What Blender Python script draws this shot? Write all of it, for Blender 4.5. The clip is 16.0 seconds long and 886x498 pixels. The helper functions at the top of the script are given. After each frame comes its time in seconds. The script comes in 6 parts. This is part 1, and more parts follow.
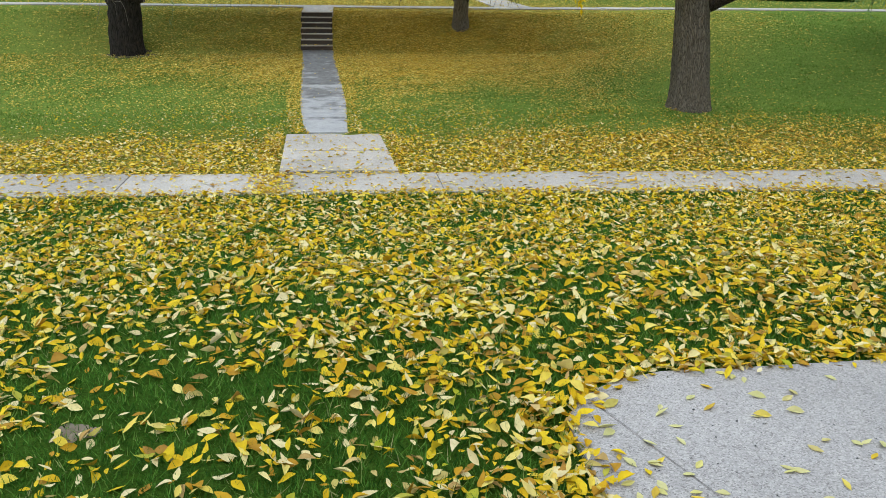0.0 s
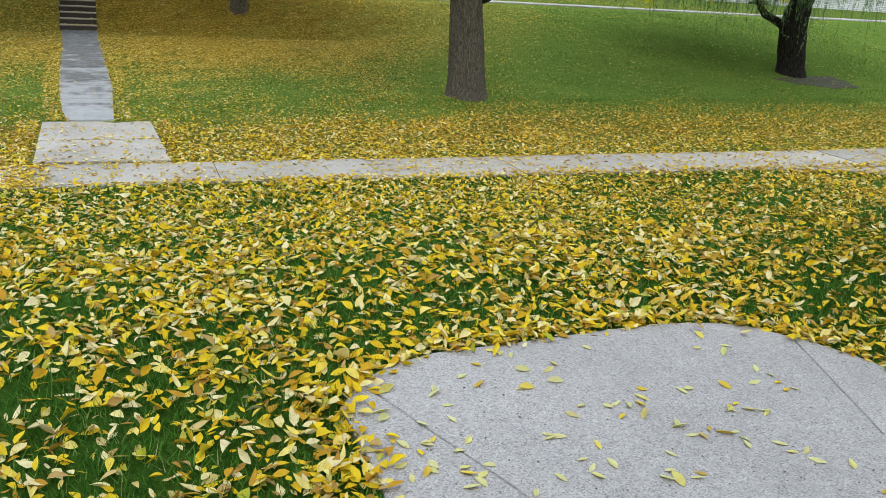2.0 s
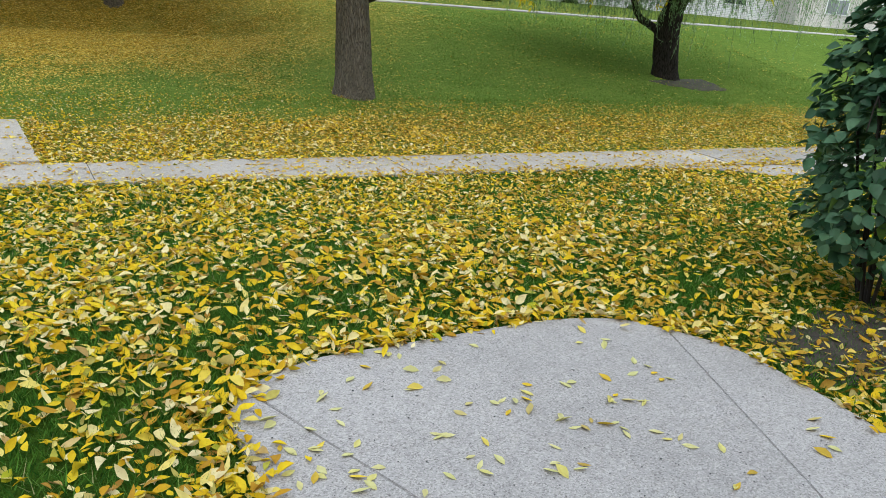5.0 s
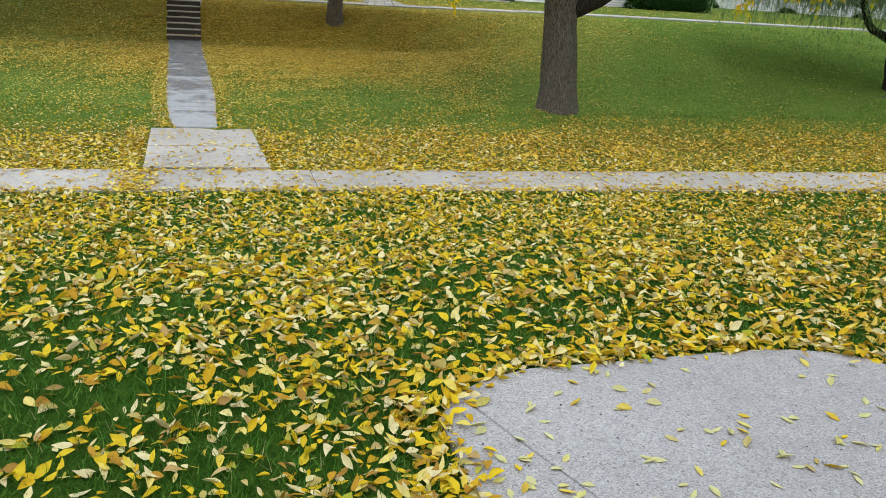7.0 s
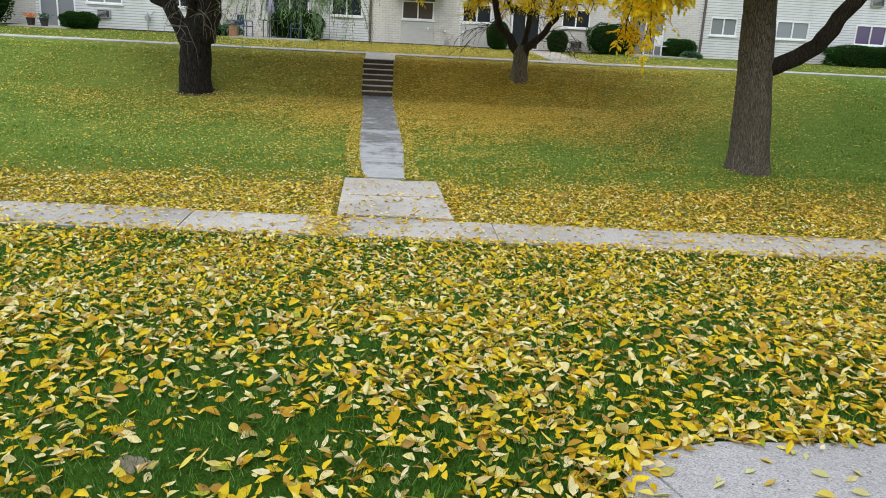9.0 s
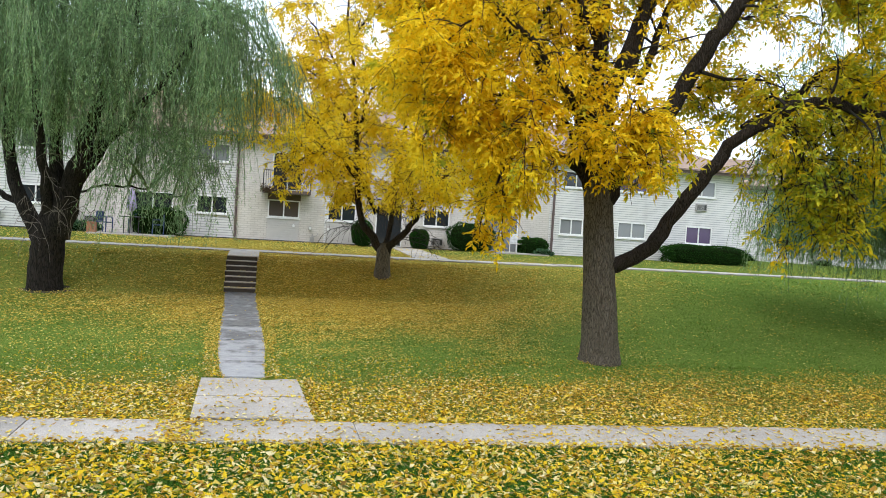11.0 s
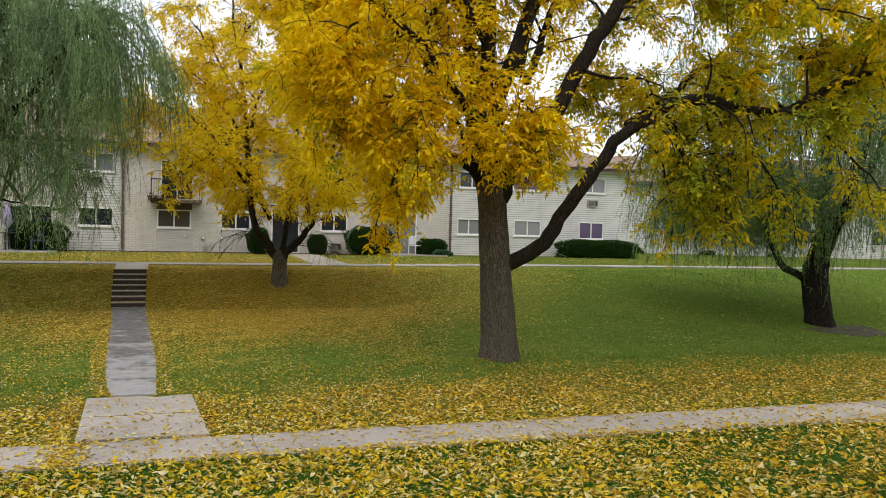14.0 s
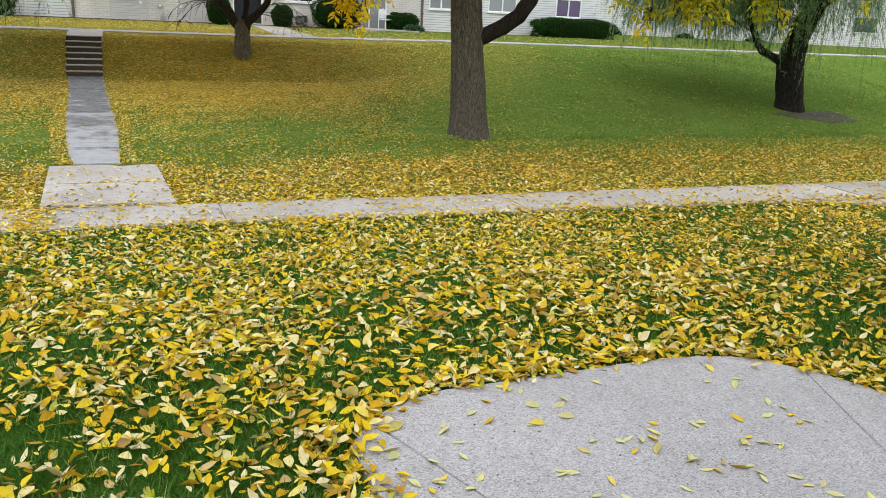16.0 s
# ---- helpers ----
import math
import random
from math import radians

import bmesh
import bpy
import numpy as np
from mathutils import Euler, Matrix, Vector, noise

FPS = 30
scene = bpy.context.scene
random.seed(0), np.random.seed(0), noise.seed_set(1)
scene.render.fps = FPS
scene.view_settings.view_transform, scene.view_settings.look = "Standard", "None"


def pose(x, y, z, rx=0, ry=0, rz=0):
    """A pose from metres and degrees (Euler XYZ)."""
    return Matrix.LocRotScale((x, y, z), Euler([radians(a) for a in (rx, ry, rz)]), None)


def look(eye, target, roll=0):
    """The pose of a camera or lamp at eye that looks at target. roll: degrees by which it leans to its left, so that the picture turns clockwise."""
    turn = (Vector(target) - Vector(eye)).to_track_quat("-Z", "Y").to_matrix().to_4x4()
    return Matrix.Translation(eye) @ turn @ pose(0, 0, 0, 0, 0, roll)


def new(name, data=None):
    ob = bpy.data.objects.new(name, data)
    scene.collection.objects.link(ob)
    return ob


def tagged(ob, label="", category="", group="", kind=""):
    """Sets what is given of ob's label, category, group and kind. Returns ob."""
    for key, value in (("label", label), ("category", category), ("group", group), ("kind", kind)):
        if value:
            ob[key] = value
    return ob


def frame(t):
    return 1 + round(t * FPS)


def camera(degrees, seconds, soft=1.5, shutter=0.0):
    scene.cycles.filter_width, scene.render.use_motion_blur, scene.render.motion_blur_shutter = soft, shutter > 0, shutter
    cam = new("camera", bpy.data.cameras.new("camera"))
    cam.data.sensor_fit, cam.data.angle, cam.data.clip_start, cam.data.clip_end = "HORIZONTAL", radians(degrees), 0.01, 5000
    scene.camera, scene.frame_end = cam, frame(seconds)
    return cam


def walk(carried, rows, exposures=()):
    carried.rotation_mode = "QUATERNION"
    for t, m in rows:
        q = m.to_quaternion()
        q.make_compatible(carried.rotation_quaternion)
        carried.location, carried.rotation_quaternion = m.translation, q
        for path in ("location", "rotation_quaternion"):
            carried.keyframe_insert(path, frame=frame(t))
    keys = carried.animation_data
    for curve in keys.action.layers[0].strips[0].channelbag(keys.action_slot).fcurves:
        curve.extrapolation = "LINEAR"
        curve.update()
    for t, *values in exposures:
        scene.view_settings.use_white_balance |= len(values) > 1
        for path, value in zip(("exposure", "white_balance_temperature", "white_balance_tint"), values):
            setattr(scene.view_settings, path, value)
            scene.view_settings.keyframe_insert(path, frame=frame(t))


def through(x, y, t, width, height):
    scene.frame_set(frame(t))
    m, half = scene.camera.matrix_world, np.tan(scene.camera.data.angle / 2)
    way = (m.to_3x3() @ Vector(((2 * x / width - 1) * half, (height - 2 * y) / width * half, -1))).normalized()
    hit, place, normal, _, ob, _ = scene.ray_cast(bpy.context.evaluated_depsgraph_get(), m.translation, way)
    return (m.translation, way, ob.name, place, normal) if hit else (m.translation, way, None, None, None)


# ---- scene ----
PATH = [
    (0, (0.043, -0.008, 2.623), (0.638, 4.666, 0.952), 0.92),
    (0.5, (0.071, -0.005, 2.628), (0.963, 4.623, 0.960), 1.58),
    (1, (0.116, -0.008, 2.625), (1.337, 4.547, 0.965), 2.87),
    (1.5, (0.162, -0.014, 2.625), (1.754, 4.415, 0.938), 4.03),
    (2, (0.199, -0.014, 2.628), (2.024, 4.321, 0.934), 3.93),
    (2.5, (0.230, -0.022, 2.633), (2.281, 4.218, 0.955), 4.48),
    (3, (0.269, -0.029, 2.636), (2.549, 4.101, 0.979), 4.81),
    (3.2, (0.277, -0.036, 2.643), (2.667, 4.036, 1.001), 4.91),
    (5.3, (0.208, -0.021, 2.652), (2.639, 4.024, 1.001), 5.76),
    (5.5, (0.188, -0.022, 2.655), (2.505, 4.088, 1.001), 5.55),
    (6, (0.160, -0.018, 2.665), (2.209, 4.231, 1.009), 4.90),
    (6.5, (0.125, -0.016, 2.662), (2.125, 4.269, 1.037), 5.15),
    (7, (0.057, 0.003, 2.655), (1.417, 4.518, 0.991), 3.91),
    (7.5, (-0.002, 0.015, 2.650), (0.933, 4.627, 0.960), 3.68),
    (8, (-0.053, 0.007, 2.656), (0.407, 4.679, 0.936), 2.92),
    (8.2, (-0.067, 0.011, 2.657), (0.263, 4.695, 0.940), 2.90),
    (10.3, (-0.036, -0.067, 2.729), (0.381, 4.886, 2.183), 4.16),
    (10.5, (-0.016, -0.056, 2.739), (0.614, 4.883, 2.285), 4.22),
    (11, (0.009, -0.086, 2.759), (1.095, 4.791, 2.584), 3.54),
    (11.5, (0.012, -0.090, 2.781), (1.320, 4.735, 2.863), 3.09),
    (12, (0.010, -0.102, 2.803), (1.367, 4.705, 3.029), 2.48),
    (12.5, (0.076, -0.143, 2.799), (1.507, 4.593, 3.524), 1.72),
    (13, (0.087, -0.165, 2.820), (1.591, 4.540, 3.596), 1.41),
    (13.5, (0.092, -0.094, 2.800), (1.640, 4.631, 3.329), 1.39),
    (14, (0.101, -0.066, 2.745), (1.785, 4.640, 2.616), 1.48),
    (14.5, (0.130, -0.038, 2.700), (1.926, 4.598, 2.170), 1.70),
    (15, (0.151, -0.032, 2.669), (2.040, 4.483, 1.643), 2.15),
    (15.5, (0.163, -0.013, 2.653), (2.031, 4.449, 1.388), 2.53),
    (16, (0.168, -0.011, 2.608), (1.993, 4.408, 1.147), 3.01),
]
EXPOSE = [(0.0, 0.15, 6350, 4), (7.0, 0.13, 6400, 6), (8.2, 0.15, 6400, 7), (10.3, 0.15, 6450, 8), (11.5, 0.34, 6450, 8), (12.0, -0.13, 6550, 9), (12.5, -0.78, 6650, 10), (13.0, -0.93, 6700, 10), (13.4, -0.90, 6800, 11), (14.0, -0.27, 7300, 11), (14.6, 0.08, 7600, 13), (15.2, 0.27, 6900, 10), (16.0, 0.24, 6600, 9)]
cam = camera(58.4, 16.0, soft=0.6)
walk(cam, [(t, look(eye, target, roll)) for t, eye, target, roll in PATH], EXPOSE)

# ---- overcast daylight ----
world = bpy.data.worlds.new("world")
scene.world = world
world.use_nodes = True
wt = world.node_tree
wt.nodes.clear()
w_out = wt.nodes.new("ShaderNodeOutputWorld")
w_bg = wt.nodes.new("ShaderNodeBackground")
w_sky = wt.nodes.new("ShaderNodeTexSky")
w_sky.sky_type = "NISHITA"
w_sky.sun_disc = False
w_sky.sun_elevation = radians(55)
w_sky.sun_rotation = radians(200)
w_sky.dust_density = 4.0
w_cloud = wt.nodes.new("ShaderNodeMix")
w_cloud.data_type = "RGBA"
w_cloud.inputs[0].default_value = 0.82
w_cloud.inputs[7].default_value = (8.7, 9.65, 11.0, 1)
w_bg.inputs["Strength"].default_value = 0.162
wt.links.new(w_sky.outputs[0], w_cloud.inputs[6])
wt.links.new(w_cloud.outputs[2], w_bg.inputs["Color"])
wt.links.new(w_bg.outputs[0], w_out.inputs["Surface"])

sun_data = bpy.data.lights.new("sun", "SUN")
sun_data.energy = 1.1
sun_data.angle = radians(45)
sun_data.color = (1.0, 0.97, 0.92)
sun = new("sun", sun_data)
sun.matrix_world = look((0, 0, 30), (9, 19, 0))

# ---- building helpers ----
rng = np.random.default_rng(7)


def part(name, bm, material, parent=None, label="", smooth=False):
    """Links a bmesh as one mesh object, under a thing or part where a parent is given."""
    me = bpy.data.meshes.new(name)
    bm.to_mesh(me)
    bm.free()
    me.materials.append(material)
    if smooth:
        me.polygons.foreach_set("use_smooth", [True] * len(me.polygons))
    ob = new(name, me)
    ob.parent = parent
    if label:
        ob["label"] = label
    return ob


def soup(name, verts, faces, material, parent=None, smooth=False):
    """One mesh from arrays of vertices and of triangles or quads."""
    verts, faces = np.asarray(verts, np.float32), np.asarray(faces, np.int32)
    me = bpy.data.meshes.new(name)
    n, k = faces.shape
    me.vertices.add(len(verts))
    me.vertices.foreach_set("co", verts.ravel())
    me.loops.add(n * k)
    me.loops.foreach_set("vertex_index", faces.ravel())
    me.polygons.add(n)
    me.polygons.foreach_set("loop_start", np.arange(0, n * k, k, dtype=np.int32))
    me.update(calc_edges=True)
    me.validate()
    if smooth:
        me.polygons.foreach_set("use_smooth", np.ones(n, bool))
    me.materials.append(material)
    ob = new(name, me)
    ob.parent = parent
    return ob


def box(bm, x0, y0, z0, x1, y1, z1, bevel=0.0):
    made = bmesh.ops.create_cube(bm, size=1.0, matrix=Matrix.Translation(((x0 + x1) / 2, (y0 + y1) / 2, (z0 + z1) / 2)) @ Matrix.Diagonal((x1 - x0, y1 - y0, z1 - z0, 1)))
    if bevel:
        edges = list({e for v in made["verts"] for e in v.link_edges})
        bmesh.ops.bevel(bm, geom=edges, offset=bevel, segments=2, affect="EDGES")
    return bm


def boxed(name, dims, material, parent=None, label="", bevel=0.0):
    return part(name, box(bmesh.new(), *dims, bevel=bevel), material, parent, label)


def empty(name, x, y, z, label, category, group=""):
    ob = new(name)
    ob.location = (x, y, z)
    ob.empty_display_size = 0.1
    return tagged(ob, label, category, group)


def unit(v):
    v = np.asarray(v, float)
    return v / (np.linalg.norm(v, axis=-1, keepdims=True) + 1e-9)


class Tubes:
    """Gathers tapering tubes along polylines into one mesh."""

    def __init__(self):
        self.v, self.f, self.n = [], [], 0

    def add(self, pts, radii, sides=8, lumpy=0.0):
        pts, radii = np.asarray(pts, float), np.asarray(radii, float)
        tang = unit(np.gradient(pts, axis=0))
        ref = np.array([0.31, 0.17, 0.93]) if abs(tang[0][2]) < 0.9 else np.array([0.94, 0.3, 0.1])
        a = unit(np.cross(tang, ref))
        b = np.cross(tang, a)
        ang = np.linspace(0, 2 * np.pi, sides, endpoint=False)
        rad = radii[:, None] * (1 + lumpy * np.sin(ang * 3 + rng.uniform(0, 6))[None] + lumpy * rng.normal(0, 0.5, (len(pts), sides)))
        ring = pts[:, None] + rad[..., None] * (np.cos(ang)[None, :, None] * a[:, None] + np.sin(ang)[None, :, None] * b[:, None])
        k = len(pts)
        i, j = np.meshgrid(np.arange(k - 1), np.arange(sides), indexing="ij")
        j2 = (j + 1) % sides
        quads = np.stack([i * sides + j, i * sides + j2, (i + 1) * sides + j2, (i + 1) * sides + j], -1).reshape(-1, 4) + self.n
        self.v.append(ring.reshape(-1, 3))
        self.f.append(quads)
        self.n += k * sides

    def build(self, name, material, parent=None):
        return soup(name, np.concatenate(self.v), np.concatenate(self.f), material, parent, smooth=True)


def smooth_line(pts, n):
    """A Catmull-Rom line with n points through the given ones."""
    p = np.asarray(pts, float)
    p = np.vstack([2 * p[0] - p[1], p, 2 * p[-1] - p[-2]])
    t = np.linspace(0, len(p) - 3 - 1e-6, n)
    i = t.astype(int)
    u = (t - i)[:, None]
    a, b, c, d = p[i], p[i + 1], p[i + 2], p[i + 3]
    return 0.5 * (2 * b + (c - a) * u + (2 * a - 5 * b + 4 * c - d) * u**2 + (3 * b - a - 3 * c + d) * u**3)


def leaf_arrays(base, way, face, length, width, fold=0.25, curl=0.2, fine=False):
    """Leaves as pointed blades folded along the midrib. base, way, face: n x 3; length, width: n."""
    way = unit(way)
    side = unit(np.cross(way, face))
    up = np.cross(side, way)
    L, W = np.asarray(length)[:, None], np.asarray(width)[:, None]
    fold = np.broadcast_to(np.asarray(fold, float), (len(base),))[:, None]
    curl = np.broadcast_to(np.asarray(curl, float), (len(base),))[:, None]
    wild = np.random.default_rng(len(base))
    bend, uneven = wild.normal(0, 0.13, (len(base), 1)), wild.normal(0, 0.22, (len(base), 1))
    if fine:
        stations = [(0.0, 0.0), (0.22, 0.36), (0.48, 0.50), (0.76, 0.30), (1.0, 0.0)]
    else:
        stations = [(0.0, 0.0), (0.45, 0.5), (1.0, 0.0)]
    cols = []
    for t, w in stations:
        mid = base + way * L * t + up * L * curl * (t * t - 0.3 * t) + side * L * bend * t * t
        if w == 0:
            cols.append([mid])
        else:
            lift = up * W * w * fold * 2
            cols.append([mid + side * W * w * (1 + uneven) + lift * (1 + 2 * uneven), mid, mid - side * W * w * (1 - uneven) + lift * (1 - 2 * uneven)])
    verts = np.stack([v for col in cols for v in col], 1)
    tris = []
    at = 0
    for a, b in zip(cols, cols[1:]):
        ia = list(range(at, at + len(a)))
        at += len(a)
        ib = list(range(at, at + len(b)))
        if len(a) == 1:
            tris += [(ia[0], ib[0], ib[1]), (ia[0], ib[1], ib[2])]
        elif len(b) == 1:
            tris += [(ia[0], ib[0], ia[1]), (ia[1], ib[0], ia[2])]
        else:
            for q in (0, 1):
                tris += [(ia[q], ib[q], ib[q + 1]), (ia[q], ib[q + 1], ia[q + 1])]
    n, k = verts.shape[:2]
    faces = (np.asarray(tris)[None] + (np.arange(n) * k)[:, None, None]).reshape(-1, 3)
    return verts.reshape(-1, 3), faces


# ---- materials ----
def mat(name, rough=0.8, metal=0.0):
    m = bpy.data.materials.new(name)
    m.use_nodes = True
    b = m.node_tree.nodes["Principled BSDF"]
    b.inputs["Roughness"].default_value = rough
    b.inputs["Metallic"].default_value = metal
    return m, m.node_tree.nodes, m.node_tree.links, b


def coord(nodes, links, scale=(1, 1, 1), kind="Object"):
    tc, mp = nodes.new("ShaderNodeTexCoord"), nodes.new("ShaderNodeMapping")
    mp.inputs["Scale"].default_value = scale
    links.new(tc.outputs[kind], mp.inputs["Vector"])
    return mp.outputs[0]


def noise_tex(nodes, links, vec, scale, detail=4.0, rough=0.55):
    n = nodes.new("ShaderNodeTexNoise")
    n.inputs["Scale"].default_value = scale
    n.inputs["Detail"].default_value = detail
    n.inputs["Roughness"].default_value = rough
    links.new(vec, n.inputs["Vector"])
    return n.outputs["Fac"]


def ramp(nodes, links, fac, stops, constant=False):
    r = nodes.new("ShaderNodeValToRGB")
    if constant:
        r.color_ramp.interpolation = "CONSTANT"
    els = r.color_ramp.elements
    while len(els) < len(stops):
        els.new(0.5)
    for e, (p, c) in zip(els, stops):
        e.position, e.color = p, (*c, 1)
    links.new(fac, r.inputs["Fac"])
    return r.outputs["Color"]


def mix(nodes, links, a, b, fac, blend="MIX"):
    m = nodes.new("ShaderNodeMix")
    m.data_type, m.blend_type = "RGBA", blend
    for sock, v in ((m.inputs[0], fac), (m.inputs[6], a), (m.inputs[7], b)):
        if isinstance(v, bpy.types.NodeSocket):
            links.new(v, sock)
        elif isinstance(v, tuple):
            sock.default_value = (*v, 1)
        else:
            sock.default_value = v
    return m.outputs[2]


def bump(nodes, links, height, bsdf, strength=0.3, distance=0.01):
    bp = nodes.new("ShaderNodeBump")
    bp.inputs["Strength"].default_value = strength
    bp.inputs["Distance"].default_value = distance
    links.new(height, bp.inputs["Height"])
    links.new(bp.outputs[0], bsdf.inputs["Normal"])


def plain(name, colour, rough=0.7, metal=0.0, scale=8.0, vary=0.25, relief=0.15):
    """A surface of one colour with grain and stains."""
    m, nodes, links, b = mat(name, rough, metal)
    v = coord(nodes, links)
    big, fine = noise_tex(nodes, links, v, scale * 0.3, 3), noise_tex(nodes, links, v, scale * 6, 5)
    dark = tuple(c * (1 - vary) for c in colour)
    lite = tuple(min(1, c * (1 + vary * 0.6)) for c in colour)
    c1 = ramp(nodes, links, big, [(0.3, dark), (0.7, lite)])
    c2 = mix(nodes, links, c1, ramp(nodes, links, fine, [(0.3, dark), (0.7, lite)]), 0.4)
    links.new(c2, b.inputs["Base Color"])
    bump(nodes, links, fine, b, relief, 0.005)
    return m


def leaf_mat(name, stops, rough=0.55, through=0.35, per_object=False, gloss=0.06, clump=0.0, size=0.9):
    """Leaves, each of its own colour, that let some light through."""
    m, nodes, links, b = mat(name, rough)
    if per_object:
        info = nodes.new("ShaderNodeObjectInfo")
        fac = info.outputs["Random"]
    else:
        info = nodes.new("ShaderNodeNewGeometry")
        fac = info.outputs["Random Per Island"]
    v = coord(nodes, links)
    if clump:
        tone = nodes.new("ShaderNodeMapRange")
        tone.inputs[1].default_value, tone.inputs[2].default_value = 0.3, 0.7
        links.new(noise_tex(nodes, links, v, size, 3, 0.6), tone.inputs[0])
        blend = nodes.new("ShaderNodeMix")
        blend.inputs[0].default_value = clump
        links.new(fac, blend.inputs[2])
        links.new(tone.outputs[0], blend.inputs[3])
        fac = blend.outputs[0]
    col = ramp(nodes, links, fac, stops)
    col = mix(nodes, links, col, ramp(nodes, links, noise_tex(nodes, links, v, 28, 2), [(0.3, (0.72, 0.68, 0.6)), (0.7, (1.12, 1.12, 1.15))]), 0.45, "MULTIPLY")
    spots = noise_tex(nodes, links, v, 60, 3)
    col = mix(nodes, links, col, (0.16, 0.07, 0.02), ramp(nodes, links, spots, [(0.62, (0, 0, 0)), (0.78, (0.55, 0.55, 0.55))]))
    links.new(col, b.inputs["Base Color"])
    b.inputs["Specular IOR Level"].default_value = gloss
    tr = nodes.new("ShaderNodeBsdfTranslucent")
    links.new(col, tr.inputs["Color"])
    mx = nodes.new("ShaderNodeMixShader")
    mx.inputs[0].default_value = through
    links.new(b.outputs[0], mx.inputs[1])
    links.new(tr.outputs[0], mx.inputs[2])
    links.new(mx.outputs[0], nodes["Material Output"].inputs["Surface"])
    return m


def grass_ground():
    m, nodes, links, b = mat("grass_ground", 0.95)
    b.inputs["Specular IOR Level"].default_value = 0.0
    v = coord(nodes, links)
    vs = coord(nodes, links, (1, 2.2, 1))
    big, mid, fine = noise_tex(nodes, links, v, 0.25, 3), noise_tex(nodes, links, vs, 3.0, 4), noise_tex(nodes, links, vs, 55, 4, 0.7)
    # Front lawn green is darkened to stand for shade between the grass blades.
    green = ramp(nodes, links, big, [(0.3, (0.04, 0.10, 0.014)), (0.7, (0.075, 0.150, 0.022))])
    sep = nodes.new("ShaderNodeSeparateXYZ")
    links.new(v, sep.inputs[0])
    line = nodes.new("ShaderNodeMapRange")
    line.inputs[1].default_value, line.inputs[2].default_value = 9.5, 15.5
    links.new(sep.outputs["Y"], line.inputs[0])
    # Past the walk the green is lightened, as lit blade tops.
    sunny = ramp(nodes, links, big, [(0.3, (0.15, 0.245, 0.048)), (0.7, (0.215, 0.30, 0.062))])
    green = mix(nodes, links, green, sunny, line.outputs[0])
    # Eastwards the grass is greener, and also darkened for shade under the trees.
    lush = nodes.new("ShaderNodeMapRange")
    lush.inputs[1].default_value, lush.inputs[2].default_value = 7.0, 15.0
    links.new(sep.outputs["X"], lush.inputs[0])
    green = mix(nodes, links, green, ramp(nodes, links, big, [(0.3, (0.088, 0.160, 0.026)), (0.7, (0.165, 0.240, 0.046))]), lush.outputs[0])
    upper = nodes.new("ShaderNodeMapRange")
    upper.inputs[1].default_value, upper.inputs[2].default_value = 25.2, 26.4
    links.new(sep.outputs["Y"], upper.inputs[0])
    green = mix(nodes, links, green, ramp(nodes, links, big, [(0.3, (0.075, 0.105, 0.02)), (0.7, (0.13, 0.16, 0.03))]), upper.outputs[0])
    far = nodes.new("ShaderNodeVectorMath")
    far.operation = "DISTANCE"
    links.new(coord(nodes, links, (0.6, 0.8, 0)), far.inputs[0])
    far.inputs[1].default_value = (1.2, 20.0, 0)
    mulch = nodes.new("ShaderNodeMapRange")
    mulch.inputs[1].default_value, mulch.inputs[2].default_value, mulch.inputs[3].default_value, mulch.inputs[4].default_value = 1.5, 7.3, 0.85, 0.0
    links.new(far.outputs["Value"], mulch.inputs[0])
    near_walk = nodes.new("ShaderNodeMapRange")
    near_walk.inputs[1].default_value, near_walk.inputs[2].default_value, near_walk.inputs[3].default_value, near_walk.inputs[4].default_value = 12.2, 13.6, 0.5, 0.0
    links.new(sep.outputs["Y"], near_walk.inputs[0])
    past_walk = nodes.new("ShaderNodeMapRange")
    past_walk.inputs[1].default_value, past_walk.inputs[2].default_value = 10.3, 10.6
    links.new(sep.outputs["Y"], past_walk.inputs[0])
    verge = nodes.new("ShaderNodeMath")
    verge.operation = "MULTIPLY_ADD"
    links.new(near_walk.outputs[0], verge.inputs[0])
    links.new(past_walk.outputs[0], verge.inputs[1])
    links.new(mulch.outputs[0], verge.inputs[2])
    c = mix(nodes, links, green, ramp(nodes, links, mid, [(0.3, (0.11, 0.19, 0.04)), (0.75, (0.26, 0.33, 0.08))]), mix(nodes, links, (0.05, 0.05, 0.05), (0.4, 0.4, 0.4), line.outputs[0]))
    c = mix(nodes, links, c, ramp(nodes, links, mid, [(0.3, (0.30, 0.22, 0.05)), (0.75, (0.46, 0.36, 0.09))]), verge.outputs[0])
    tuft = noise_tex(nodes, links, coord(nodes, links, (1, 1.6, 1)), 14, 4, 0.7)
    c = mix(nodes, links, c, ramp(nodes, links, tuft, [(0.3, (0.55, 0.58, 0.5)), (0.7, (1.35, 1.3, 1.2))]), 0.7, "MULTIPLY")
    c = mix(nodes, links, c, ramp(nodes, links, fine, [(0.32, (0.45, 0.45, 0.45)), (0.68, (1.45, 1.45, 1.45))]), 0.8, "MULTIPLY")
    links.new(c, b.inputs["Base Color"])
    bump(nodes, links, fine, b, 0.9, 0.04)
    return m


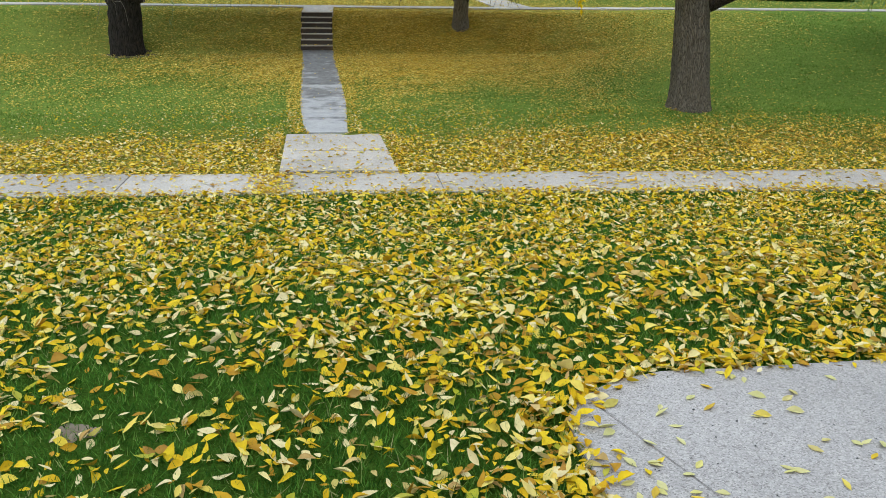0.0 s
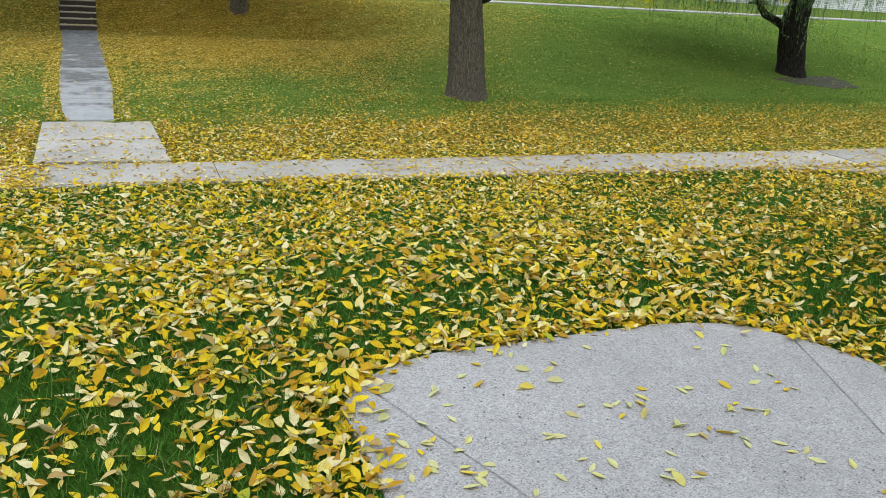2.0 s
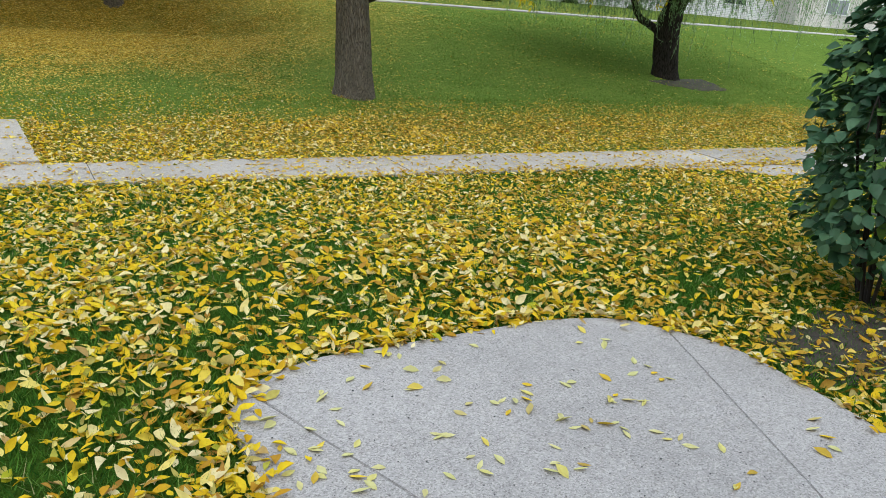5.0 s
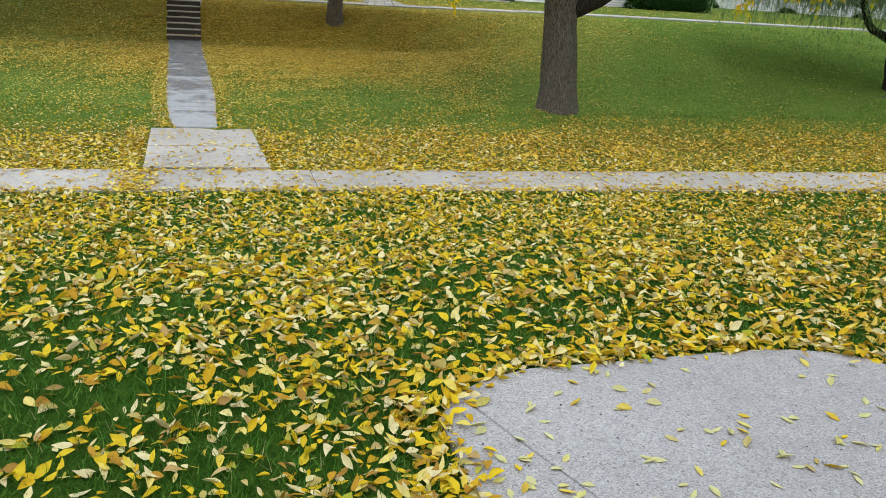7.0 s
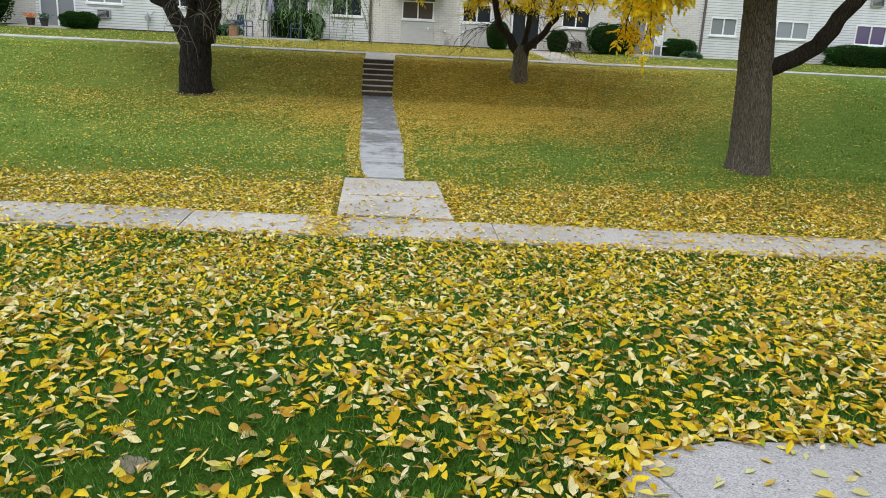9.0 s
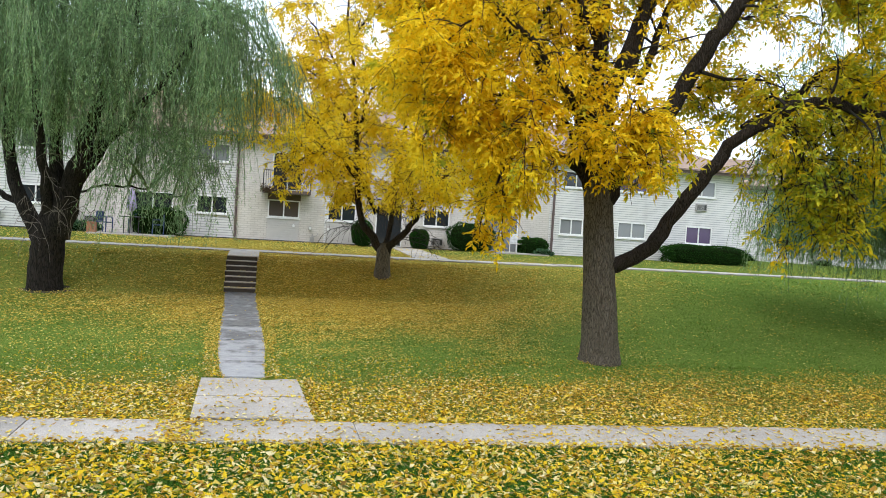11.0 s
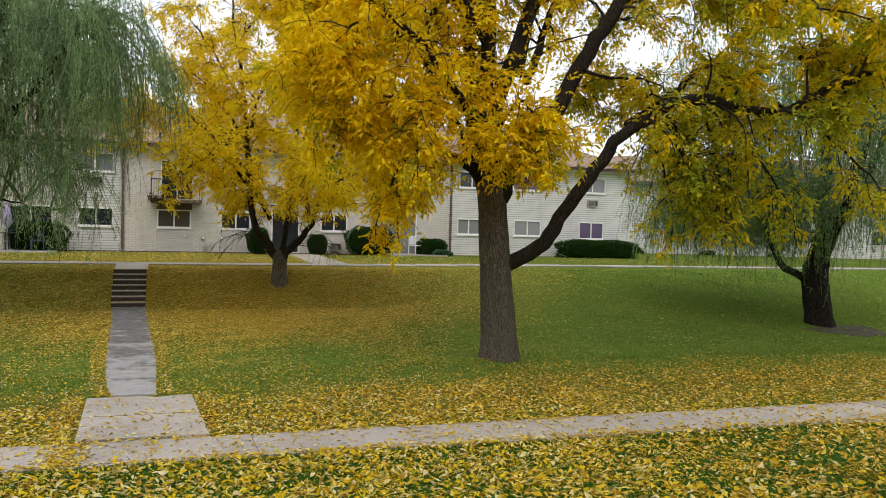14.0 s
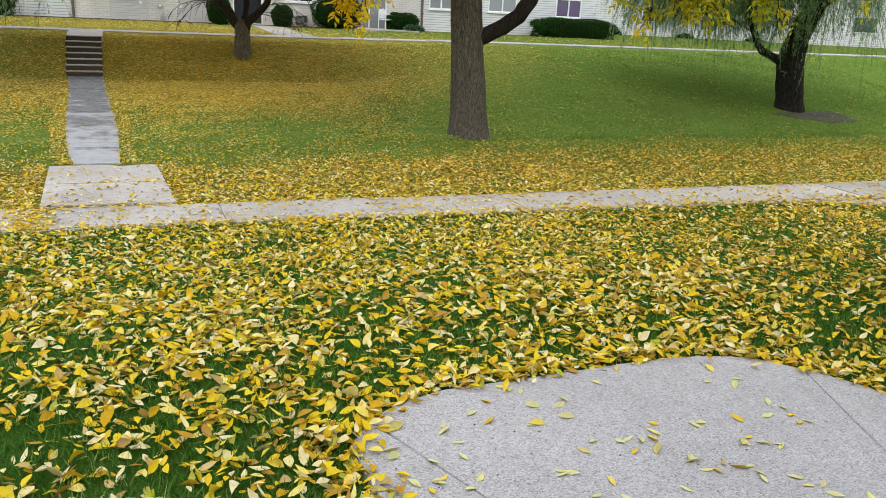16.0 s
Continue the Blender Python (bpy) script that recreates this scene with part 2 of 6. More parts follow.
def concrete(name, base=(0.42, 0.40, 0.38), speck=0.5, stain=0.35, patchy=0.0):
    m, nodes, links, b = mat(name, 0.85)
    v = coord(nodes, links, kind="Object")
    big, mid, fine = noise_tex(nodes, links, v, 0.8, 4), noise_tex(nodes, links, v, 9, 5), noise_tex(nodes, links, v, 110, 3, 0.7)
    lite, dark = tuple(c * 1.1 for c in base), tuple(c * (1 - stain) for c in base)
    c = ramp(nodes, links, big, [(0.3, dark), (0.62, lite)])
    c = mix(nodes, links, c, ramp(nodes, links, mid, [(0.3, dark), (0.7, lite)]), 0.4)
    stone = nodes.new("ShaderNodeTexVoronoi")
    stone.inputs["Scale"].default_value = 120
    links.new(v, stone.inputs["Vector"])
    tone = nodes.new("ShaderNodeSeparateColor")
    links.new(stone.outputs["Color"], tone.inputs[0])
    grit = ramp(nodes, links, tone.outputs[0], [(0.0, (0.42, 0.40, 0.38)), (0.22, (0.82, 0.81, 0.8)), (0.7, (1.06, 1.05, 1.04)), (0.97, (1.4, 1.38, 1.34))])
    c = mix(nodes, links, c, grit, speck, "MULTIPLY")
    vor = nodes.new("ShaderNodeTexVoronoi")
    vor.inputs["Scale"].default_value = 34
    links.new(v, vor.inputs["Vector"])
    pits = ramp(nodes, links, vor.outputs["Distance"], [(0.10, (0.22, 0.20, 0.19)), (0.17, (1, 1, 1))])
    c = mix(nodes, links, c, pits, speck * 0.8, "MULTIPLY")
    if patchy:
        info = nodes.new("ShaderNodeObjectInfo")
        tone = ramp(nodes, links, info.outputs["Random"], [(0.0, (1 - patchy,) * 3), (0.5, (1, 1, 1)), (1.0, (1.15, 1.15, 1.15))])
        c = mix(nodes, links, c, tone, 1.0, "MULTIPLY")
    links.new(c, b.inputs["Base Color"])
    bump(nodes, links, fine, b, 0.5, 0.005)
    return m


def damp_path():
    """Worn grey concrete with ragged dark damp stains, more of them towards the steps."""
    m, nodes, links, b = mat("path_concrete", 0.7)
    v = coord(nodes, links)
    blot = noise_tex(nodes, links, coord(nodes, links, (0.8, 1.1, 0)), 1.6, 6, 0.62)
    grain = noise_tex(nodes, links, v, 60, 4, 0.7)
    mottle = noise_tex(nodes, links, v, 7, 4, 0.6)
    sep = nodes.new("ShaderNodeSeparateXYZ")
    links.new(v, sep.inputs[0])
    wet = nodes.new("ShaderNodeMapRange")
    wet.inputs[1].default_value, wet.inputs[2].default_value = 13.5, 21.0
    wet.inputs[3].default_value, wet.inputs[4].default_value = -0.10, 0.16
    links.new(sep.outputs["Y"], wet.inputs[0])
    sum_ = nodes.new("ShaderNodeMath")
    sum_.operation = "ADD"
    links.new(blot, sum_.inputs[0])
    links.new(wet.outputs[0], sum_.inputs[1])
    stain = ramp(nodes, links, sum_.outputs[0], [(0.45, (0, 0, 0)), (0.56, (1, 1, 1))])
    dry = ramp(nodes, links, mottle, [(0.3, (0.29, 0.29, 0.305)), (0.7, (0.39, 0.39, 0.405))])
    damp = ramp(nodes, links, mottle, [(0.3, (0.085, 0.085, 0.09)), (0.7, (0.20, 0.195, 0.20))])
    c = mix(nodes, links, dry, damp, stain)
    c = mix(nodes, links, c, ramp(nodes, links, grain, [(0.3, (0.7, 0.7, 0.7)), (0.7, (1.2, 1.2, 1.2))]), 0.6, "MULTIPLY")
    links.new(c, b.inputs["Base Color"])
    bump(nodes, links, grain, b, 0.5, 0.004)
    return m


def bark(name, dark, lite, scale=9.0):
    """Ridged bark: a net of long upright furrows, finer grain on the ridges."""
    m, nodes, links, b = mat(name, 0.95)
    b.inputs["Specular IOR Level"].default_value = 0.15
    flat = coord(nodes, links, (1, 1, 0.12))
    sway = nodes.new("ShaderNodeTexNoise")
    sway.inputs["Scale"].default_value = 14
    links.new(flat, sway.inputs["Vector"])
    bent = nodes.new("ShaderNodeMix")
    bent.data_type, bent.blend_type = "RGBA", "LINEAR_LIGHT"
    bent.inputs[0].default_value = 0.035
    links.new(flat, bent.inputs[6])
    links.new(sway.outputs["Color"], bent.inputs[7])
    net = nodes.new("ShaderNodeTexVoronoi")
    net.feature = "DISTANCE_TO_EDGE"
    net.inputs["Scale"].default_value = scale * 4.2
    links.new(bent.outputs[2], net.inputs["Vector"])
    grain = noise_tex(nodes, links, coord(nodes, links, (1, 1, 0.2)), scale * 12, 4, 0.6)
    big = noise_tex(nodes, links, coord(nodes, links), 1.3, 3)
    c = ramp(nodes, links, net.outputs["Distance"], [(0.0, dark), (0.15, lite)])
    c = mix(nodes, links, c, ramp(nodes, links, grain, [(0.3, (0.5, 0.5, 0.5)), (0.7, (1.3, 1.3, 1.3))]), 0.8, "MULTIPLY")
    c = mix(nodes, links, c, tuple(x * 1.2 for x in dark), ramp(nodes, links, big, [(0.5, (0, 0, 0)), (0.85, (0.3, 0.3, 0.3))]))
    links.new(c, b.inputs["Base Color"])
    bump(nodes, links, net.outputs["Distance"], b, 1.0, 0.06)
    return m


def siding(name, colour, course=0.115, brick=False):
    """Painted boards or painted brickwork, seen from afar."""
    m, nodes, links, b = mat(name, 0.6)
    v = coord(nodes, links)
    sep = nodes.new("ShaderNodeSeparateXYZ")
    links.new(v, sep.inputs[0])
    stains = noise_tex(nodes, links, coord(nodes, links, (1, 1, 0.25)), 1.2, 4)
    dark = tuple(x * 0.8 for x in colour)
    c = ramp(nodes, links, stains, [(0.3, dark), (0.62, colour)])
    if brick:
        bt = nodes.new("ShaderNodeTexBrick")
        cmb = nodes.new("ShaderNodeCombineXYZ")
        links.new(sep.outputs["X"], cmb.inputs["X"])
        links.new(sep.outputs["Z"], cmb.inputs["Y"])
        links.new(cmb.outputs[0], bt.inputs["Vector"])
        bt.inputs["Scale"].default_value = 1.0
        bt.inputs["Brick Width"].default_value = 0.3
        bt.inputs["Row Height"].default_value = 0.1
        bt.inputs["Mortar Size"].default_value = 0.012
        bt.inputs["Color1"].default_value = (1, 1, 1, 1)
        bt.inputs["Color2"].default_value = (0.92, 0.91, 0.90, 1)
        bt.inputs["Mortar"].default_value = (0.74, 0.72, 0.70, 1)
        c = mix(nodes, links, c, bt.outputs["Color"], 1.0, "MULTIPLY")
        bump(nodes, links, bt.outputs["Color"], b, 0.5, 0.01)
    else:
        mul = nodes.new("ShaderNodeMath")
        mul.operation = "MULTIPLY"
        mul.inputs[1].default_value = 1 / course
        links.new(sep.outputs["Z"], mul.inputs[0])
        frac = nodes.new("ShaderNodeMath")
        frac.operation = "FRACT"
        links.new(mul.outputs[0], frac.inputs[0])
        # Shade at the laps, painted as a graded dark band on every course.
        lap_shade = ramp(nodes, links, frac.outputs[0], [(0.0, (0.38, 0.38, 0.40)), (0.16, (0.62, 0.62, 0.64)), (0.34, (1, 1, 1)), (1.0, (0.97, 0.97, 0.97))])
        c = mix(nodes, links, c, lap_shade, 1.0, "MULTIPLY")
        bump(nodes, links, frac.outputs[0], b, 0.5, 0.02)
    links.new(c, b.inputs["Base Color"])
    return m


def glass(name, tint=(0.02, 0.025, 0.03)):
    m, nodes, links, b = mat(name, 0.08)
    b.inputs["Base Color"].default_value = (*tint, 1)
    b.inputs["Specular IOR Level"].default_value = 0.7
    return m


M_GROUND = grass_ground()
M_SLAB = concrete("slab_concrete", (0.335, 0.319, 0.318), 0.75, 0.16, 0.05)
M_WALK = concrete("walk_concrete", (0.40, 0.37, 0.345), 0.5, 0.28, 0.15)
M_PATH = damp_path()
# Near-black, so the risers stand out dark below the pale nosings.
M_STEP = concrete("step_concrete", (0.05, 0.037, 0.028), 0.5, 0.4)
M_BARK = bark("ash_bark", (0.05, 0.041, 0.031), (0.20, 0.17, 0.13), 10)
# Limb bark coloured far darker than the trunk's, as limbs silhouetted against the sky.
M_LIMB = bark("ash_limb_bark_shaded", (0.012, 0.009, 0.007), (0.062, 0.049, 0.038), 10)
M_NOSE = concrete("nosing_concrete", (0.36, 0.31, 0.26), 0.4, 0.3)
M_WBARK = bark("willow_bark", (0.008, 0.007, 0.006), (0.042, 0.035, 0.029), 7)
M_TWIG = plain("twig", (0.022, 0.017, 0.013), 0.9)
M_DRY_TWIG = plain("dry_twig", (0.20, 0.17, 0.14), 0.9)
M_WHIP = plain("willow_twig", (0.11, 0.17, 0.07), 0.8)
M_LITTER = leaf_mat("fallen_leaf", [(0.0, (0.72, 0.63, 0.37)), (0.18, (0.73, 0.63, 0.29)), (0.28, (0.72, 0.59, 0.13)), (0.36, (0.72, 0.54, 0.028)), (0.58, (0.66, 0.46, 0.016)), (0.70, (0.60, 0.38, 0.016)), (0.80, (0.50, 0.28, 0.025)), (0.87, (0.36, 0.20, 0.04)), (0.91, (0.56, 0.42, 0.18)), (1.0, (0.378, 0.396, 0.026))], 0.5, 0.2)
M_LITTER_FAR = leaf_mat("fallen_leaf_brown", [(0.0, (0.86, 0.74, 0.24)), (0.3, (0.76, 0.58, 0.11)), (0.65, (0.62, 0.43, 0.06)), (1.0, (0.42, 0.28, 0.05))], 0.6, 0.15)
# Golden brown leaves, toned darker to carry the tree's shade on the lawn.
M_LITTER_MID = leaf_mat("fallen_leaf_golden_shaded", [(0.0, (0.76, 0.58, 0.14)), (0.35, (0.64, 0.43, 0.05)), (0.7, (0.50, 0.31, 0.04)), (1.0, (0.30, 0.18, 0.035))], 0.6, 0.15)
M_LEAF_ONE = leaf_mat("fallen_leaf_single", [(0.0, (0.62, 0.58, 0.28)), (0.3, (0.58, 0.57, 0.26)), (0.5, (0.66, 0.60, 0.20)), (0.65, (0.76, 0.54, 0.03)), (0.8, (0.46, 0.32, 0.08)), (1.0, (0.62, 0.60, 0.30))], 0.5, 0.2, per_object=True)
M_ASH = leaf_mat("ash_leaf", [(0.0, (0.56, 0.34, 0.014)), (0.14, (0.88, 0.56, 0.014)), (0.4, (0.95, 0.69, 0.022)), (0.75, (0.96, 0.76, 0.04)), (0.93, (0.84, 0.71, 0.06)), (1.0, (0.40, 0.44, 0.03))], 0.5, 0.48, clump=0.55)
M_ASH2 = leaf_mat("far_ash_leaf", [(0.0, (0.90, 0.63, 0.02)), (0.4, (0.97, 0.76, 0.035)), (0.8, (0.95, 0.81, 0.07)), (1.0, (0.62, 0.60, 0.05))], 0.5, 0.5, clump=0.5)
M_WILLOW = leaf_mat("willow_leaf", [(0.0, (0.08, 0.175, 0.075)), (0.35, (0.20, 0.345, 0.155)), (0.7, (0.36, 0.52, 0.26)), (1.0, (0.50, 0.61, 0.30))], 0.55, 0.45, clump=0.6, size=1.5)
M_BUSH = leaf_mat("bush_leaf", [(0.0, (0.008, 0.034, 0.006)), (0.6, (0.019, 0.064, 0.010)), (1.0, (0.042, 0.112, 0.020))], 0.75, 0.15, gloss=0.02)
M_IVY = leaf_mat("shrub_leaf", [(0.0, (0.022, 0.065, 0.03)), (0.5, (0.05, 0.12, 0.06)), (0.9, (0.10, 0.19, 0.10)), (1.0, (0.13, 0.24, 0.05))], 0.45, 0.2, gloss=0.2)
M_GRASS = leaf_mat("grass_blade", [(0.0, (0.018, 0.078, 0.008)), (0.45, (0.055, 0.165, 0.018)), (0.85, (0.12, 0.275, 0.036)), (0.95, (0.21, 0.35, 0.075)), (1.0, (0.36, 0.34, 0.16))], 0.6, 0.3, gloss=0.1)
M_WALL = siding("painted_brick", (0.66, 0.62, 0.575), brick=True)
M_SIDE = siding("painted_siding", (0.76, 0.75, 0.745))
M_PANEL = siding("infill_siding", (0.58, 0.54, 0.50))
M_BOARD = plain("lap_board", (0.50, 0.475, 0.45), 0.6, vary=0.12)
M_WHITE = plain("white_trim", (0.78, 0.78, 0.77), 0.5, vary=0.1)
M_FASCIA = plain("brown_fascia", (0.12, 0.085, 0.065), 0.7)
M_ROOF = plain("shingle_roof", (0.30, 0.21, 0.16), 0.95, scale=14, vary=0.35, relief=0.6)
M_PIPE = plain("brown_pipe", (0.13, 0.09, 0.085), 0.5)
M_GLASS = glass("window_glass")
M_GLASS_LITE = glass("curtained_glass", (0.22, 0.23, 0.24))
M_GLASS_BROWN = glass("brown_curtain_glass", (0.085, 0.068, 0.058))
M_GLASS_PURPLE = glass("purple_curtain_glass", (0.075, 0.04, 0.11))
M_METAL = plain("grey_metal", (0.40, 0.39, 0.38), 0.5, 0.3)
M_DARK = plain("dark_metal", (0.03, 0.03, 0.032), 0.5)
M_EARTH = plain("bare_earth", (0.060, 0.052, 0.026), 0.95, scale=14, vary=0.45, relief=0.8)
M_DUST = plain("dry_earth", (0.19, 0.155, 0.11), 0.95, scale=20, vary=0.35, relief=0.6)
M_SOIL = plain("soil", (0.045, 0.035, 0.028), 0.95, scale=20, vary=0.5, relief=0.8)
M_WOOD = plain("brown_wood", (0.10, 0.065, 0.045), 0.75)
M_PLASTIC = plain("white_plastic", (0.78, 0.78, 0.78), 0.4, vary=0.06)
M_PURPLE = plain("lilac_cloth", (0.42, 0.36, 0.55), 0.9, vary=0.15)
M_BLUE = plain("blue_cloth", (0.05, 0.08, 0.17), 0.8)
M_TERRA = plain("terracotta", (0.30, 0.14, 0.075), 0.85)
M_ORANGE = plain("orange_flower", (0.75, 0.22, 0.03), 0.8)

# ---- ground ----
def step01(x, a, b):
    t = np.clip((x - a) / (b - a), 0, 1)
    return t * t * (3 - 2 * t)


def height(u, v):
    """The lie of the land: a flat front lawn, a walk in a shallow dip, a bank up to the houses."""
    u, v = np.asarray(u, float), np.asarray(v, float)
    front = 0.22 * (1 - step01(v, 5.0, 9.0))
    rise = 0.05 * step01(v, 10.8, 13.2) + 0.33 * np.clip((v - 13.2) / 8.8, 0, 1)
    bank = np.interp(v, [21.6, 21.98, 24.0, 24.6, 25.4], [0, 0.02, 0.868, 1.0, 1.05])
    gentle = 1.10 * step01(v, 14.0, 26.0)
    side = step01(u, 5.0, 13.0)
    back = -0.06 * np.clip((v - 27) / 10, 0, 1)
    return front + rise + bank * (1 - side) + gentle * side + back - 0.012


def ground_sheet():
    us = np.concatenate([np.linspace(-900, -40, 12), np.linspace(-36, 46, 140), np.linspace(50, 900, 12)])
    vs = np.concatenate([np.linspace(-600, -14, 10), np.linspace(-12, 40, 150), np.linspace(44, 1200, 14)])
    U, V = np.meshgrid(us, vs, indexing="ij")
    Z = height(U, V) + 0.012 * np.sin(U * 2.1 + 0.7 * V) * np.sin(V * 1.7 - 0.4 * U) * ((V > 11) & (V < 37))
    near_slab = (U > -0.6) & (U < 8.0) & (V < 6.0)
    Z = np.where(near_slab, np.minimum(Z, 0.19), Z)
    verts = np.stack([U, V, Z], -1).reshape(-1, 3)
    n, k = U.shape
    i, j = np.meshgrid(np.arange(n - 1), np.arange(k - 1), indexing="ij")
    q = np.stack([i * k + j, (i + 1) * k + j, (i + 1) * k + j + 1, i * k + j + 1], -1).reshape(-1, 4)
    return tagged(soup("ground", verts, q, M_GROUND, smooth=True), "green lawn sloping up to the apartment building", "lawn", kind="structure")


ground_sheet()


def slab_mesh(outline, z_top, thick, bevel=0.005):
    bm = bmesh.new()
    face = bm.faces.new([bm.verts.new((x, y, z_top - thick)) for x, y in outline])
    if face.normal.z < 0:
        face.normal_flip()
    up = bmesh.ops.extrude_face_region(bm, geom=[face])
    bmesh.ops.translate(bm, verts=[g for g in up["geom"] if isinstance(g, bmesh.types.BMVert)], vec=(0, 0, thick))
    bm.normal_update()
    rim = [e for e in bm.edges if all(v.co.z > z_top - 0.001 for v in e.verts) and len(e.link_faces) == 2 and abs(e.link_faces[0].normal.z - e.link_faces[1].normal.z) > 0.5]
    if bevel and rim:
        bmesh.ops.bevel(bm, geom=rim, offset=bevel, segments=2, affect="EDGES")
    return bm


def to_site(x, y):
    c, s = math.cos(radians(21)), math.sin(radians(21))
    return x * c + y * s, -x * s + y * c


# the near slab, cut by two joints into three pieces
SLAB_Z = 0.235
slab = tagged(new("patio_slab"), "pale rough concrete slab with rounded corners and saw joints", "concrete slab", kind="structure")


def arc_pts(pts, n):
    return [tuple(p[:2]) for p in smooth_line([(x, y, 0) for x, y in pts], n)]


top_edge = arc_pts([(0.33, 4.70), (0.87, 4.91), (1.48, 5.16), (1.95, 5.34), (2.38, 5.42), (2.68, 5.39), (2.93, 5.26)], 18)
right_edge = arc_pts([(2.97, 5.24), (3.34, 4.94), (3.54, 4.50), (3.70, 4.04), (3.90, 3.3), (4.2, 2.0)], 14)


def piece(outline, name="panel"):
    part(name, slab_mesh([to_site(x, y) for x, y in outline], SLAB_Z, 0.14), M_SLAB, slab)


piece([(0.62, 1.2), (0.35, 2.2), (0.07, 3.30), (-0.13, 3.80), (-0.19, 3.98), (-0.127, 4.266), (0.2685, 3.819), (0.7185, 3.319), (2.398, 1.3515)])
piece([(2.401, 1.354), (0.7212, 3.3222), (0.2712, 3.8222), (-0.119, 4.272), (0.05, 4.50)] + top_edge + [(2.93, 3.29), (2.90, 1.36)])
piece([(2.904, 1.36), (2.934, 3.29), (2.934, 5.257)] + right_edge + [(4.3, 1.36)])

# ---- lower walk ----
lower_walk = tagged(new("lower_pavement"), "pale concrete walk strewn with yellow leaves", "pavement", kind="structure")
def near_edge(u):
    return 9.42 - 0.045 * max(0, u - 0.5) + 0.02 * max(0, -u)


def far_edge(u):
    return 10.43 - 0.030 * max(0, u) + 0.042 * max(0, -u)


for k in range(-12, 15):
    u0, u1 = -0.74 + k * 2.0, -0.74 + (k + 1) * 2.0 - 0.006
    tilt = 0.004 * math.sin(k * 2.3)
    part("slab", slab_mesh([(u0, near_edge(u0)), (u1, near_edge(u1)), (u1, far_edge(u1)), (u0, far_edge(u0))], 0.012 + tilt, 0.12, 0.004), M_WALK, lower_walk)
# the walk that bends off towards the near side
bend = [(9.6, 8.99), (10.6, 8.75), (11.2, 8.4), (11.5, 7.7), (11.62, 6.5), (11.62, 3.0), (12.9, 3.0), (12.9, 7.2), (13.3, 8.2), (14.2, 8.79)]
part("slab", slab_mesh(bend, 0.010, 0.12, 0.004), M_WALK, lower_walk)

# the pad and the path up to the steps
part("slab", slab_mesh([(-0.84, 10.49), (0.75, 10.46), (0.68, 11.716), (-0.87, 11.726)], 0.032, 0.12, 0.006), M_WALK, lower_walk)
part("slab", slab_mesh([(-0.87, 11.732), (0.68, 11.722), (0.61, 12.95), (-0.90, 12.98)], 0.036, 0.12, 0.004), M_WALK, lower_walk)
path_walk = tagged(new("path_pavement"), "narrow worn concrete path with dark damp stains", "path", kind="structure")


def path_left(v):
    return np.interp(v, [12.98, 13.6, 15.6, 22.2], [-0.56, -0.66, -0.80, -1.03])


def path_right(v):
    return np.interp(v, [12.98, 15.6, 22.2], [0.09, 0.08, -0.21])


for k in range(6):
    a, b = 12.985 + k * 1.53, 12.985 + (k + 1) * 1.53 - 0.008
    ends = np.linspace(a, b, 4)
    bm = slab_mesh([(float(path_left(v)), v) for v in ends[::-1]] + [(float(path_right(v)), v) for v in ends], 0.0, 0.12, 0.004)
    for vert in bm.verts:
        vert.co.z += float(height(-0.3, vert.co.y)) + 0.024
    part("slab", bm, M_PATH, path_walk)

# ---- steps up the bank ----
steps = tagged(new("steps"), "seven worn brown concrete steps set in the leafy bank", "steps", kind="structure")
RISE, TREAD, STEP_V, STEP_Z = 0.129, 0.30, 22.15, 0.47
for k in range(7):
    v0, z0 = STEP_V + TREAD * k, STEP_Z + RISE * k
    lean = 0.007 * k + 0.012 * math.sin(k * 2.7)
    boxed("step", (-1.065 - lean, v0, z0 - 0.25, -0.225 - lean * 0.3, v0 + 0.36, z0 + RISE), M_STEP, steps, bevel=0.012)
    boxed("nosing", (-1.07 - lean, v0 - 0.025, z0 + RISE - 0.018, -0.22 - lean * 0.3, v0 + 0.27, z0 + RISE + 0.005), M_NOSE, steps, bevel=0.008)
bm = box(bmesh.new(), -1.10, 24.03, 1.20, -0.20, 25.49, 1.375, bevel=0.01)
for vert in bm.verts:
    vert.co.z += 0.075 * (vert.co.y - 24.03) / 1.46
part("landing", bm, M_WALK, steps)

# ---- upper walk ----
upper_walk = tagged(new("upper_pavement"), "pale concrete walk along the top of the bank", "pavement", kind="structure")
for k in range(-22, 34):
    u0 = -0.6 + k * 1.5
    z = float(height(u0 + 0.75, 26.0)) + 0.03
    part("slab", slab_mesh([(u0, 25.5), (u0 + 1.488, 25.5), (u0 + 1.488, 26.6), (u0, 26.6)], z, 0.12, 0.004), M_WALK, upper_walk)
entry_walk = tagged(new("entry_pavement"), "pale concrete walk leading to the building entrance", "pavement", kind="structure")
for k in range(8):
    v0 = 26.62 + 1.35 * k
    part("slab", slab_mesh([(5.0 + 0.1 * k, v0), (6.25 + 0.1 * k, v0), (6.3 + 0.1 * k, v0 + 1.338), (5.05 + 0.1 * k, v0 + 1.338)], float(height(5.6, v0)) + 0.03, 0.12, 0.004), M_WALK, entry_walk)

# ---- apartment building ----
FV = 37.45   # the facade's plane
FZ = 1.34    # the foot of its wall
EAVE = 5.98
house = empty("apartment_building", 3.5, FV, FZ, "two-storey white painted brick apartment building with brown hipped roof", "building")


def under(ob, parent):
    ob.parent = parent
    ob.matrix_parent_inverse = Matrix.Translation(-parent.location)
    return ob


